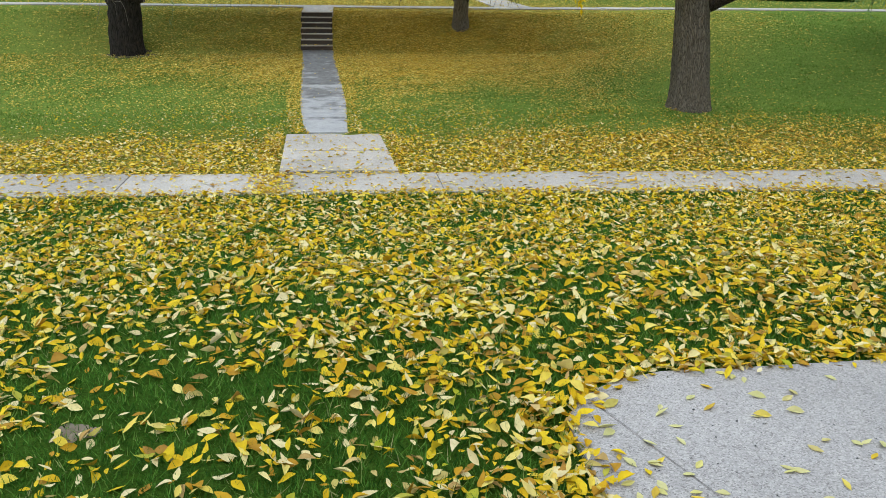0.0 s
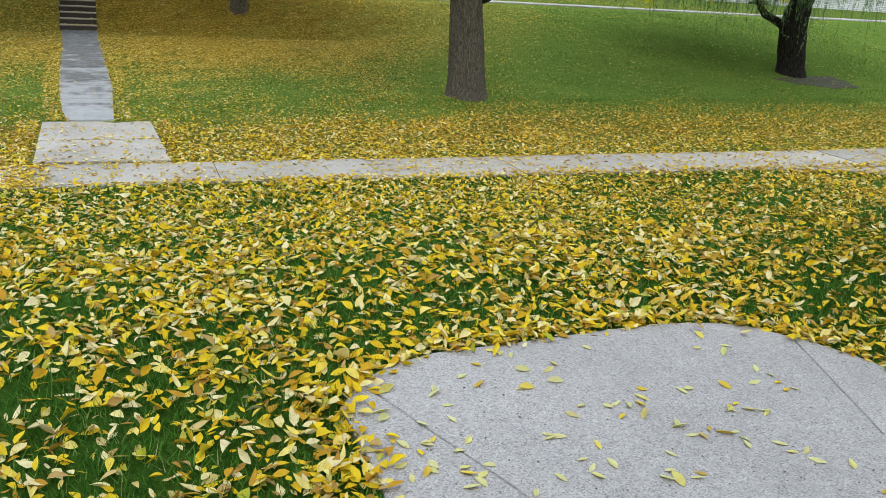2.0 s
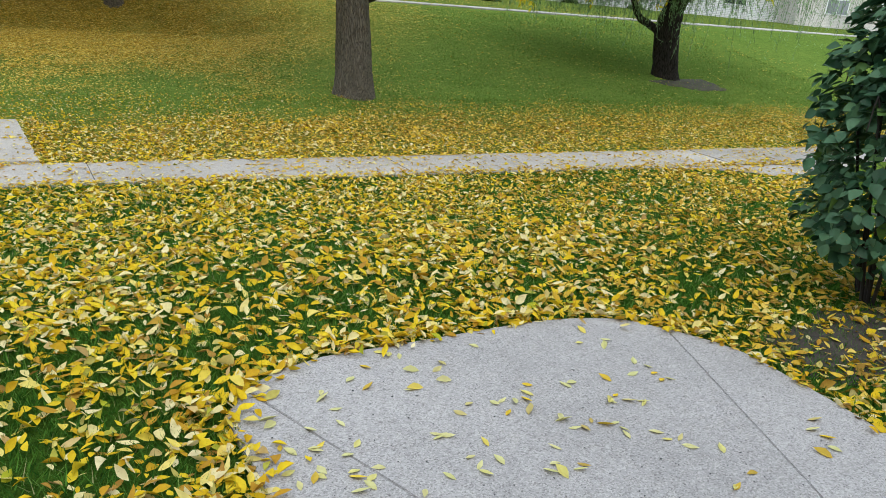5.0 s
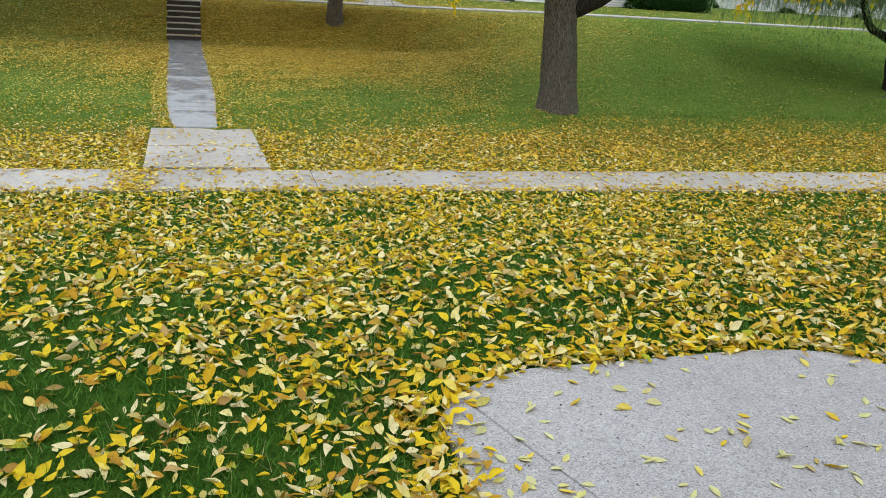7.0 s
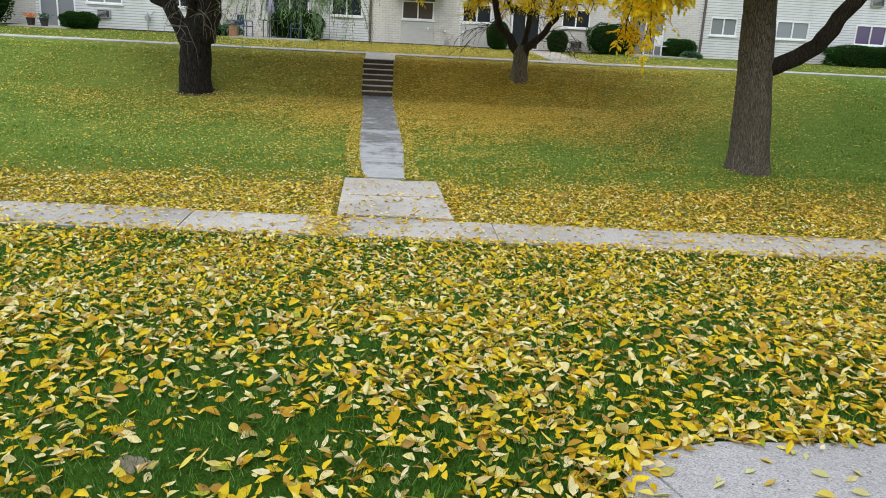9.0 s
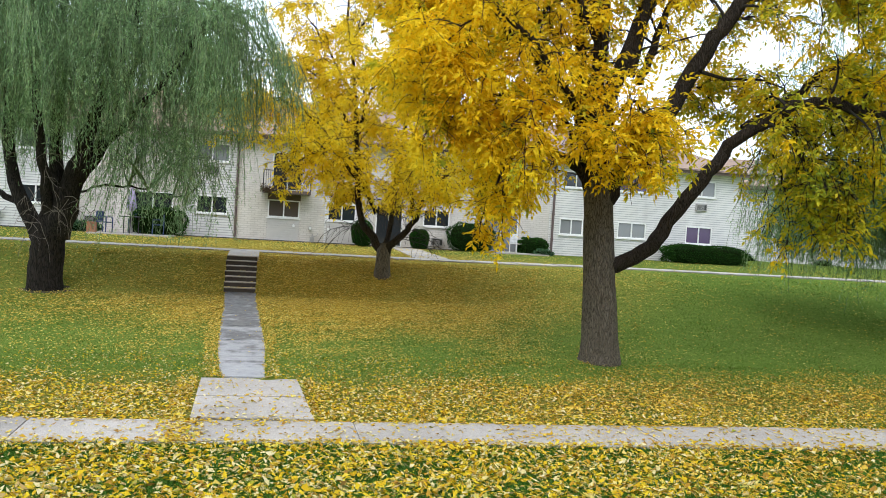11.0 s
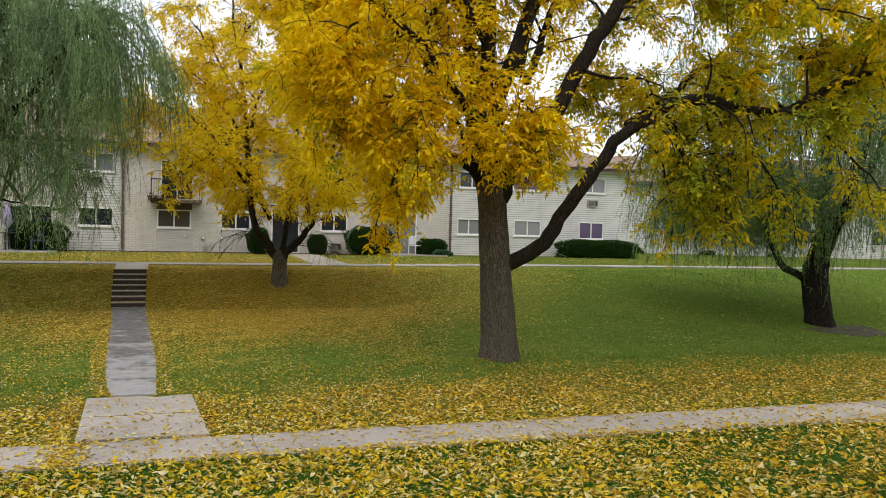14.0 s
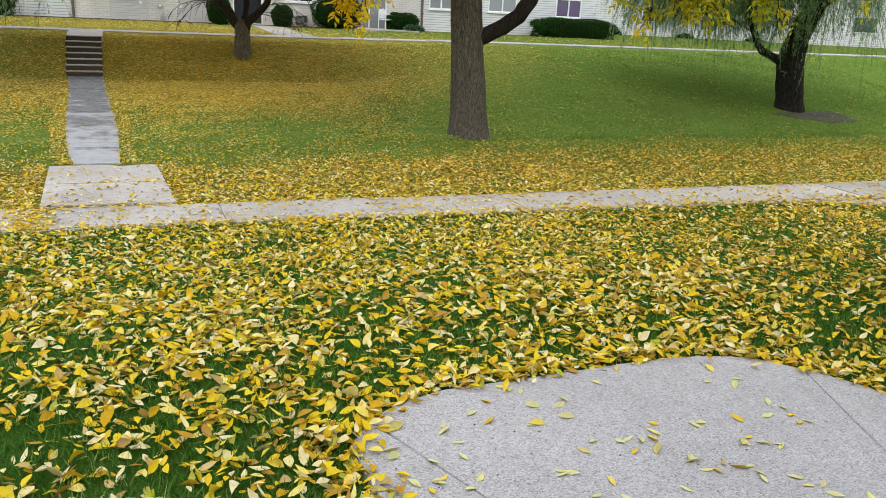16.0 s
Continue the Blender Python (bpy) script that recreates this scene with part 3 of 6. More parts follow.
def wall_with_holes(name, u0, u1, z0, z1, holes, m, v=FV, thick=0.28):
    """A wall face cut into strips round its openings; holes: u0, z0, u1, z1."""
    us = sorted({u0, u1, *(h[0] for h in holes), *(h[2] for h in holes)})
    zs = sorted({z0, z1, *(h[1] for h in holes), *(h[3] for h in holes)})
    bm = bmesh.new()
    grid = {}

    def at(u, z, w):
        key = (round(u, 4), round(z, 4), w)
        if key not in grid:
            grid[key] = bm.verts.new((u, w, z))
        return grid[key]

    solid = lambda a, b, c, d: not any(h[0] < (a + b) / 2 < h[2] and h[1] < (c + d) / 2 < h[3] for h in holes)  # noqa: E731
    cells = {(i, j): solid(us[i], us[i + 1], zs[j], zs[j + 1]) for i in range(len(us) - 1) for j in range(len(zs) - 1)}
    for (i, j), full in cells.items():
        if not full:
            continue
        a, b, c, d = us[i], us[i + 1], zs[j], zs[j + 1]
        bm.faces.new([at(a, c, v), at(b, c, v), at(b, d, v), at(a, d, v)])
        bm.faces.new([at(a, d, v + thick), at(b, d, v + thick), at(b, c, v + thick), at(a, c, v + thick)])
        for (di, dj), (p, q) in {(-1, 0): ((a, d), (a, c)), (1, 0): ((b, c), (b, d)), (0, -1): ((a, c), (b, c)), (0, 1): ((b, d), (a, d))}.items():
            if not cells.get((i + di, j + dj), False):
                bm.faces.new([at(*p, v), at(*p, v + thick), at(*q, v + thick), at(*q, v)])
    return under(part(name, bm, m), house)


def window(u0, z0, u1, z1, pane=None, v=FV, sill=True, parts=2):
    """A sliding window: a white frame round panes, a sill below."""
    pane = pane or M_GLASS
    bm = bmesh.new()
    f = 0.055
    for d in ((u0, v - 0.03, z0, u1, v + 0.10, z0 + f), (u0, v - 0.03, z1 - f, u1, v + 0.10, z1), (u0, v - 0.028, z0 + f, u0 + f, v + 0.10, z1 - f), (u1 - f, v - 0.028, z0 + f, u1, v + 0.10, z1 - f)):
        box(bm, *d)
    for k in range(1, parts):
        c = u0 + (u1 - u0) * k / parts
        box(bm, c - 0.03, v - 0.02, z0 + f, c + 0.03, v + 0.08, z1 - f)
    w = under(part("window", bm, M_WHITE), house)
    for k in range(parts):
        a, b = u0 + (u1 - u0) * k / parts, u0 + (u1 - u0) * (k + 1) / parts
        boxed("pane", (a + 0.03, v + 0.03, z0 + 0.03, b - 0.03, v + 0.045, z1 - 0.03), pane, w)
    if sill:
        boxed("sill", (u0 - 0.05, v - 0.08, z0 - 0.06, u1 + 0.05, v + 0.02, z0 - 0.003), M_WHITE, w)
    return w


def air_conditioner(u, z, w=0.62, h=0.36, v=FV):
    bm = box(bmesh.new(), u, v - 0.12, z, u + w, v + 0.2, z + h, bevel=0.015)
    body = under(part("air_conditioner", bm, M_METAL, None, "grey wall air conditioner with dark louvres"), house)
    boxed("grille", (u + 0.05, v - 0.128, z + 0.05, u + w - 0.05, v - 0.122, z + h - 0.05), M_DARK, body)
    for k in range(5):
        boxed("slat", (u + 0.05, v - 0.145, z + 0.07 + k * 0.05, u + w * 0.72, v - 0.13, z + 0.085 + k * 0.05), M_METAL, body)


LOWER_Z, UPPER_Z = (2.47, 3.28), (4.84, 5.66)
wins = []  # u0, z0, u1, z1, pane
for a, b, pane in ((-3.35, -1.82, M_GLASS_LITE), (2.74, 4.1, M_GLASS_LITE), (14.3, 15.7, M_GLASS), (17.3, 18.9, M_GLASS_PURPLE), (21.2, 22.75, M_GLASS_LITE), (-14.6, -13.1, M_GLASS_LITE), (-10.6, -9.2, M_GLASS), (7.4, 8.8, M_GLASS)):
    wins.append((a, UPPER_Z[0], b, UPPER_Z[1], pane))
for a, b, pane in ((-3.2, -1.82, M_GLASS), (-0.02, 1.42, M_GLASS_BROWN), (2.72, 4.05, M_GLASS), (14.25, 15.5, M_GLASS_LITE), (17.38, 18.95, M_GLASS_LITE), (-13.95, -12.4, M_GLASS_LITE), (-10.6, -9.2, M_GLASS), (7.3, 8.6, M_GLASS)):
    wins.append((a, LOWER_Z[0], b, LOWER_Z[1], pane))
wins.append((21.2, 2.38, 22.7, 3.28, M_GLASS_PURPLE))
doors = [(10.4, 1.36, 12.1, 3.38, M_GLASS_LITE), (-16.0, 1.36, -14.45, 3.24, M_GLASS_LITE), (-5.9, 1.36, -4.2, 3.3, M_GLASS), (0.1, 3.72, 1.5, 5.5, M_GLASS), (5.0, 1.40, 6.3, 3.4, M_GLASS)]
holes = [w[:4] for w in wins] + [d[:4] for d in doors]
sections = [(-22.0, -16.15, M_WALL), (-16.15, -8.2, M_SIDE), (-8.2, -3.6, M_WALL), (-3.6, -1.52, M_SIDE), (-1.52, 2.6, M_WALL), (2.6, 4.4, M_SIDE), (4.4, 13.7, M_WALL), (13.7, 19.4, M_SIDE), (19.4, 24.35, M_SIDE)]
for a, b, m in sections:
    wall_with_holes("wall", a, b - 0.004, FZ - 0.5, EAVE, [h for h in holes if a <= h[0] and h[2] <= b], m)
for w in wins:
    window(*w[:4], pane=w[4])
for d in doors:
    window(*d[:4], pane=d[4], sill=False)
# Thin dark strip along the foot of the facade.
under(boxed("base_strip", (-22.0, FV - 0.045, FZ - 0.3, 24.35, FV - 0.004, FZ + 0.075), M_DARK), house)
under(boxed("end_wall", (24.07, FV + 0.285, FZ - 0.5, 24.35, FV + 11, EAVE), M_WALL), house)
under(boxed("end_wall", (-22.0, FV + 0.285, FZ - 0.5, -21.72, FV + 11, EAVE), M_WALL), house)
under(boxed("back_wall", (-21.7, FV + 10.7, FZ - 0.5, 24.05, FV + 11, EAVE), M_WALL), house)
under(boxed("inner_floor", (-21.7, FV + 0.3, FZ - 0.02, 24.05, FV + 10.6, FZ + 0.03), M_WOOD), house)
under(boxed("upper_floor", (-21.7, FV + 0.3, 3.5, 24.05, FV + 10.6, 3.62), M_WOOD), house)
under(boxed("fascia", (-22.6, FV - 0.62, EAVE, 24.95, FV - 0.55, EAVE + 0.22), M_FASCIA), house)
under(boxed("soffit", (-22.6, FV - 0.55, EAVE + 0.002, 24.95, FV + 11.6, EAVE + 0.05), M_WHITE), house)
bm = bmesh.new()
c = [bm.verts.new(p) for p in ((-22.7, FV - 0.7, EAVE + 0.16), (25.05, FV - 0.7, EAVE + 0.16), (25.05, FV + 11.7, EAVE + 0.16), (-22.7, FV + 11.7, EAVE + 0.16), (-17.0, FV + 5.5, EAVE + 2.6), (19.4, FV + 5.5, EAVE + 2.6))]
for f in ((0, 1, 5, 4), (1, 2, 5), (2, 3, 4, 5), (3, 0, 4), (3, 2, 1, 0)):
    bm.faces.new([c[i] for i in f])
under(part("roof", bm, M_ROOF), house)
for u, z in ((-2.86, 4.27), (21.66, 4.12), (-14.15, 4.06)):
    air_conditioner(u, z)
for u, z in ((7.74, 1.54), (-13.5, 1.84), (-7.9, 1.70)):
    air_conditioner(u, z, 0.58, 0.38)

# ---- unseen wall added behind the camera to darken the window reflections ----
M_BROWN_BRICK = siding("brown_brick", (0.22, 0.15, 0.11), brick=True)
tagged(boxed("unseen_wall", (-34, -4.6, -0.5, 34, -4.2, 7.2), M_BROWN_BRICK), "plain brown brick wall, unseen, added behind the camera to darken window reflections", "wall", kind="structure")


# ---- trees ----
def local(u, v, turn=21.0):
    """Lateral, depth and height round a tree's foot to places; lateral and depth are square to the lane of sight."""
    c, s = math.cos(radians(turn)), math.sin(radians(turn))
    return lambda a, d, h: np.array([u + a * c + d * s, v - a * s + d * c, h])


def wander(start, way, length, n, droop=0.0, wild=0.25, up=0.0):
    """A wavering line of n points."""
    p, w, out = np.array(start, float), unit(way), [np.array(start, float)]
    for k in range(n - 1):
        w = unit(w + rng.normal(0, wild, 3) * 0.5 + np.array([0, 0, up - droop * (k + 1) / n]))
        p = p + w * length / (n - 1)
        out.append(p.copy())
    return np.array(out)


def compound_leaves(tips, ways, size, leaflets=5, spread=0.55, hang=0.42):
    """Feathered leaves: pairs of leaflets along a short stalk, hanging."""
    n = len(tips)
    way = unit(ways + rng.normal(0, 0.55, (n, 3)) + np.array([0, 0, -hang]))
    side = unit(np.cross(way, np.array([0.1, 0.2, 1.0]) + rng.normal(0, 0.3, (n, 3))))
    bases, dirs = [], []
    for k in range(leaflets):
        if k == leaflets - 1:
            f, sgn = 0.85, 0.0
        else:
            f, sgn = 0.25 + 0.25 * (k // 2), 1.0 if k % 2 else -1.0
        bases.append(tips + way * (size * 1.9 * f)[:, None])
        dirs.append(unit(way + side * sgn * (0.8 + spread) + rng.normal(0, 0.18, (n, 3)) + np.array([0, 0, -0.22])))
    base, dirs = np.concatenate(bases), np.concatenate(dirs)
    L = np.tile(size, leaflets) * rng.uniform(0.75, 1.2, len(base))
    face = unit(np.array([0, 0, 1.0]) + rng.normal(0, 0.55, (len(base), 3)))
    return base, dirs, face, L


def diamonds(base, way, face, L, W, fold=0.0):
    """Small leaves of two faces, folded along the midrib."""
    way = unit(way)
    side = unit(np.cross(way, face))
    lift = np.cross(side, way) * (W * fold)[:, None]
    side = side * (W / 2)[:, None]
    mid = base + way * (L * 0.42)[:, None]
    v = np.stack([base, mid + side + lift, base + way * L[:, None], mid - side + lift], 1)
    n = len(base)
    f = (np.array([[0, 1, 2], [0, 2, 3]])[None] + (np.arange(n) * 4)[:, None, None]).reshape(-1, 3)
    return v.reshape(-1, 3), f


def leaf_object(name, chunks, m, parent, ratio=0.42, fold=0.22):
    base, dirs, face, L = (np.concatenate(c) for c in zip(*chunks))
    v, f = diamonds(base, dirs, face, L, L * ratio, fold)
    return soup(name, v, f, m, parent)


def broadleaf_tree(name, label, limbs, trunk, m_leaf, foot, leaf=0.12, per_limb=11, twigs=6, leaves=7, reach=1.5, m_alt=None, alt=None, bare=None, lush=None):
    """trunk, limbs: (points, radius at the start, radius at the end, where the side shoots begin). Grows branches, twigs and feathered leaves from them."""
    tree = empty(name, *foot, label, "tree")
    inv = Matrix.Translation(-tree.location)
    wood = Tubes()
    pts, r0, r1, _ = trunk
    line = smooth_line(pts, 18)
    rad = np.linspace(r0, r1, 18) * np.interp(np.arange(18), [0, 14, 17], [1, 1, 0.45]) * (1 + 0.8 * np.exp(-np.arange(18) / 2.3))
    wood.add(line, rad, 20, 0.035)
    fine = Tubes()
    boughs = []
    yellow, other = [], []
    for pts, r0, r1, begin in limbs:
        n = max(8, 3 * len(pts))
        line = smooth_line(pts, n)
        line[1:-1] += rng.normal(0, 0.025, (n - 2, 3))
        bough = Tubes()
        bough.add(line, np.linspace(r0, r1, n), 9, 0.05)
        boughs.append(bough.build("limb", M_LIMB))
        length = np.linalg.norm(np.diff(line, axis=0), axis=1).sum()
        count = int(per_limb * max(1.0, length / 4.0))
        for f in np.append(np.linspace(begin, 0.98, count) + rng.normal(0, 0.02, count), 1.0):
            f = float(np.clip(f, 0.02, 1.0))
            i = f * (n - 1)
            k = min(int(i), n - 2)
            p = line[k] + (line[k + 1] - line[k]) * (i - k)
            tang = unit(line[k + 1] - line[k])
            out = unit(np.cross(tang, rng.normal(0, 1, 3)))
            way = unit(out * 0.9 + tang * (0.6 if f < 0.97 else 1.6) + np.array([0, 0, 0.25]))
            blen = reach * rng.uniform(0.55, 1.25) * (1.15 - 0.45 * f)
            branch = wander(p, way, blen, 7, droop=0.5, wild=0.3)
            rr = max(0.010, min(0.035, r1 * 0.6))
            fine.add(branch, np.linspace(rr, 0.006, 7), 5)
            for _ in range(twigs):
                g = rng.uniform(0.25, 1.0)
                q = branch[min(6, int(g * 6))]
                tw = wander(q, unit(rng.normal(0, 1, 3) + (branch[-1] - branch[0]) * 0.6 + np.array([0, 0, 0.05])), rng.uniform(0.35, 0.8), 5, droop=0.45, wild=0.4)
                fine.add(tw, np.linspace(0.008, 0.004, 5), 3)
                if bare is not None and rng.uniform() < bare(tw[-1]):
                    continue
                m = rng.poisson(leaves * (lush(tw[2]) if lush is not None else 1.0))
                if m == 0:
                    continue
                sel = rng.uniform(0.15, 4, m)
                kk = np.minimum(sel.astype(int), 3)
                at = tw[kk] + (tw[kk + 1] - tw[kk]) * (sel - kk)[:, None]
                chunk = compound_leaves(at, np.repeat((tw[-1] - tw[0])[None], m, 0) * 1.2 + rng.normal(0, 0.5, (m, 3)), np.full(m, leaf) * rng.uniform(0.75, 1.2, m))
                (other if alt is not None and rng.uniform() < alt(tw[2]) else yellow).append(chunk)
    obs = boughs + [wood.build("trunk", M_BARK), fine.build("fine_wood", M_TWIG), leaf_object("crown", yellow, m_leaf, None)]
    if other:
        obs.append(leaf_object("crown", other, m_alt, None))
    for ob in obs:
        ob.parent, ob.matrix_parent_inverse = tree, inv
    return tree


A = local(6.75, 14.87)
ash_trunk = ([A(0.0, 0, -0.25), A(-0.01, 0, 0.4), A(-0.10, 0, 1.58), A(-0.195, 0, 2.72), A(-0.24, 0, 3.4), A(-0.34, 0, 4.7)], 0.345, 0.28, 1)
ash_limbs = [
    ([A(-0.40, 0, 3.6), A(-0.64, 0.06, 4.7), A(-0.71, 0.1, 5.5), A(-0.79, 0.16, 6.27), A(-0.98, 0.24, 7.77), A(-1.13, 0.32, 9.3), A(-1.23, 0.4, 10.11), A(-1.5, 0.7, 12.28)], 0.17, 0.06, 0.3),
    ([A(-0.30, 0, 3.7), A(-0.45, 0, 4.9), A(-0.42, -0.06, 6.23), A(-0.44, -0.12, 7.42), A(-0.56, -0.18, 8.62), A(-0.75, -0.24, 9.33), A(-0.9, -0.3, 9.8), A(-1.67, 0, 12.2)], 0.17, 0.09, 0.3),
    ([A(-0.45, -0.1, 7.67), A(-0.32, 0.1, 8.97), A(-0.2, 0.3, 10.07), A(0.04, 0.6, 12.27)], 0.09, 0.06, 0.3),
    ([A(-0.25, 0, 3.8), A(-0.26, 0, 4.9), A(-0.03, 0.08, 5.91), A(0.43, 0.17, 7.27), A(0.67, 0.25, 8.03), A(0.91, 0.33, 8.81), A(1.47, 0.42, 9.74), A(1.66, 0.5, 10.16), A(2.62, 0.8, 12.29)], 0.19, 0.09, 0.3),
    ([A(0.2, 0.05, 5.9), A(0.41, -0.13, 7.18), A(0.46, -0.32, 8.58), A(0.47, -0.5, 9.72), A(0.49, -0.2, 12.18)], 0.11, 0.06, 0.3),
    ([A(0.38, 0.1, 5.79), A(0.63, 0.37, 6.46), A(0.95, 0.63, 7.52), A(1.41, 0.9, 8.63)], 0.1, 0.05, 0.3),
    ([A(-0.1, 0, 3.4), A(0.12, 0, 3.95), A(0.67, -0.07, 4.71), A(1.17, -0.15, 5.53), A(1.73, -0.22, 6.58), A(2.07, -0.3, 7.16), A(2.51, -0.38, 7.79), A(3.07, -0.45, 8.73), A(3.45, -0.53, 9.3), A(3.66, -0.6, 9.69), A(5, -0.3, 12.17)], 0.2, 0.09, 0.42),
    ([A(0.87, 0.4, 7.83), A(1.32, 0.23, 8.47), A(2.01, 0.06, 8.66), A(2.57, -0.11, 8.91), A(3.34, -0.29, 9.19), A(4.44, -0.46, 9.09), A(5.5, -0.63, 8.97), A(7.05, -0.8, 8.77)], 0.09, 0.03, 0.35),
    ([A(2.62, -0.4, 7.75), A(3.13, -0.17, 7.83), A(3.89, 0.07, 7.86), A(4.9, 0.3, 7.87)], 0.06, 0.02, 0.3),
    ([A(3.17, -0.5, 8.77), A(3.81, -0.27, 8.8), A(4.33, -0.03, 8.52), A(4.88, 0.2, 8.49)], 0.06, 0.02, 0.3),
    ([A(-0.42, 0, 4.1), A(-0.58, 0, 4.62), A(-0.85, -0.13, 5.17), A(-1.32, -0.27, 5.64), A(-1.68, -0.4, 6.14), A(-2.14, -0.53, 6.52), A(-2.55, -0.67, 7.07), A(-2.77, -0.8, 7.2), A(-3.21, -0.93, 7.04), A(-3.51, -1.07, 6.66), A(-3.81, -1.2, 6.17)], 0.14, 0.03, 0.3),
    ([A(-0.44, -0.1, 7.12), A(-0.72, -0.2, 7.39), A(-1.07, -0.3, 7.42), A(-1.47, -0.4, 7.15), A(-1.69, -0.5, 6.71), A(-1.78, -0.6, 6.1), A(-1.82, -0.7, 5.73)], 0.075, 0.015, 0.35),
    ([A(-0.3, 0, 3.5), A(-0.62, 0, 3.9), A(-1, -0.3, 4.19), A(-1.46, -0.6, 4.38), A(-1.78, -0.9, 4.23), A(-2.08, -1.2, 3.87), A(-2.25, -1.5, 3.42)], 0.11, 0.02, 0.15),
    ([A(-0.22, 0, 1.98), A(0.24, -0.03, 2.11), A(0.75, -0.07, 2.41), A(1.08, -0.1, 2.87), A(1.53, -0.13, 3.62), A(1.92, -0.17, 4.14), A(2.31, -0.2, 4.72), A(2.87, -0.23, 5.08), A(3.32, -0.27, 5.37), A(3.87, -0.3, 5.49), A(4.2, -0.33, 5.37), A(4.85, -0.37, 5.23), A(5.5, -0.4, 5.27), A(6.05, -0.43, 5.56), A(6.59, -0.47, 5.85), A(7.1, -0.5, 6.02)], 0.165, 0.06, 0.42),
    ([A(2.48, 0.1, 4.94), A(2.98, 0.24, 5.32), A(3.54, 0.38, 5.77), A(4.12, 0.52, 6.27), A(4.52, 0.66, 6.35), A(5.04, 0.8, 5.93)], 0.11, 0.03, 0.15),
    ([A(5.79, -0.3, 6.33), A(6.37, 0, 6.34), A(7.07, 0.3, 6.17)], 0.05, 0.02, 0.3),
    ([A(3.24, -0.1, 5.16), A(3.58, 0.1, 4.55), A(3.97, 0.3, 4.1), A(4.32, 0.5, 3.77)], 0.05, 0.015, 0.2),
    ([A(-0.9, 0.3, 8.4), A(-1.3, 0, 9.4), A(-2.2, -0.3, 10.4), A(-3.6, -0.5, 10.8), A(-4.7, -0.6, 10.7), A(-6.0, -0.7, 9.7)], 0.06, 0.02, 0.25),
    ([A(-1.4, -1.0, 4.5), A(-2.1, -1.8, 5.1), A(-2.6, -2.0, 5.0), A(-2.9, -2.2, 4.7)], 0.05, 0.012, 0.15),
    ([A(-0.73, -0.5, 4.0), A(-1.0, -1.4, 4.7), A(-1.4, -2.0, 4.8), A(-1.7, -2.3, 4.4)], 0.05, 0.012, 0.15),
    ([A(-0.25, 0, 3.7), A(-0.1, -0.8, 4.5), A(0.1, -1.3, 4.6), A(0.3, -1.6, 4.3)], 0.05, 0.012, 0.15),
    ([A(-2.2, -0.7, 6.9), A(-2.3, -0.2, 6.1), A(-2.4, 0.3, 5.1), A(-2.5, 0.5, 4.3)], 0.04, 0.012, 0.15),
    ([A(4.3, -0.1, 5.45), A(4.9, 0.6, 4.9), A(5.6, 1.0, 4.3), A(6.2, 1.2, 3.6)], 0.05, 0.015, 0.2),
    ([A(5.4, -0.2, 5.4), A(6.4, 0.6, 5.2), A(7.4, 1.0, 4.6), A(8.2, 1.2, 3.9)], 0.05, 0.015, 0.15),
    ([A(-0.2, 0, 4.4), A(-0.05, -0.7, 5.0), A(0.2, -1.2, 5.2), A(0.4, -1.6, 4.9)], 0.06, 0.015, 0.3),
    ([A(-0.25, 0, 4.2), A(-0.9, -1.0, 5.2), A(-1.6, -2.2, 6.0), A(-2.3, -2.9, 6.3), A(-2.8, -3.3, 6.0)], 0.09, 0.015, 0.25),
    ([A(-0.3, 0, 6.2), A(-1.2, -1.2, 7.6), A(-2.4, -2.2, 8.8), A(-3.8, -2.8, 9.6), A(-5.0, -3.0, 9.4)], 0.06, 0.02, 0.3),
    ([A(-0.2, 0.1, 5.0), A(-1.0, 1.4, 6.6), A(-2.0, 2.8, 8.0), A(-3.2, 3.8, 8.6)], 0.10, 0.02, 0.3),
    ([A(-1.9, -0.7, 6.5), A(-2.8, 0.4, 7.6), A(-3.6, 0.8, 8.0), A(-4.4, 1.0, 7.8)], 0.06, 0.02, 0.2),
    ([A(-2.6, -0.9, 7.1), A(-3.0, -1.6, 6.5), A(-3.4, -1.9, 5.9), A(-3.6, -2.0, 5.4)], 0.05, 0.015, 0.2),
    ([A(-1.5, 0.6, 10.4), A(-2.6, 0.8, 11.6), A(-4.2, 0.6, 12.2), A(-5.6, 0.4, 11.8)], 0.06, 0.02, 0.2),
    ([A(-2.2, -0.8, 6.9), A(-3.0, -0.4, 7.5), A(-3.8, -0.2, 7.7), A(-4.5, 0, 7.3)], 0.06, 0.02, 0.2),
    ([A(2.3, -0.3, 7.6), A(3.6, -0.8, 7.5), A(5.0, -1.2, 7.2), A(6.6, -1.4, 6.8)], 0.035, 0.012, 0.3),
    ([A(4.4, -0.46, 9.05), A(5.2, -0.2, 8.3), A(6.2, 0.1, 7.6), A(7.4, 0.2, 7.2)], 0.035, 0.012, 0.15),
    ([A(-0.75, 0.1, 7.0), A(-1.8, 0.6, 8.2), A(-3.2, 1.2, 9.2), A(-4.6, 1.4, 9.6)], 0.05, 0.02, 0.3),
    ([A(-0.3, 0.2, 9.6), A(-1.2, -0.8, 11.0), A(-2.6, -1.4, 12.0), A(-3.8, -1.6, 12.2)], 0.06, 0.02, 0.2),
    ([A(2.9, 0, 5.15), A(3.2, 0.6, 4.7), A(3.5, 1.0, 4.1), A(3.7, 1.2, 3.6)], 0.035, 0.01, 0.15),
    ([A(3.9, 0, 5.5), A(4.3, 0.5, 4.9), A(4.6, 0.8, 4.2), A(4.8, 0.9, 3.6)], 0.04, 0.01, 0.15),
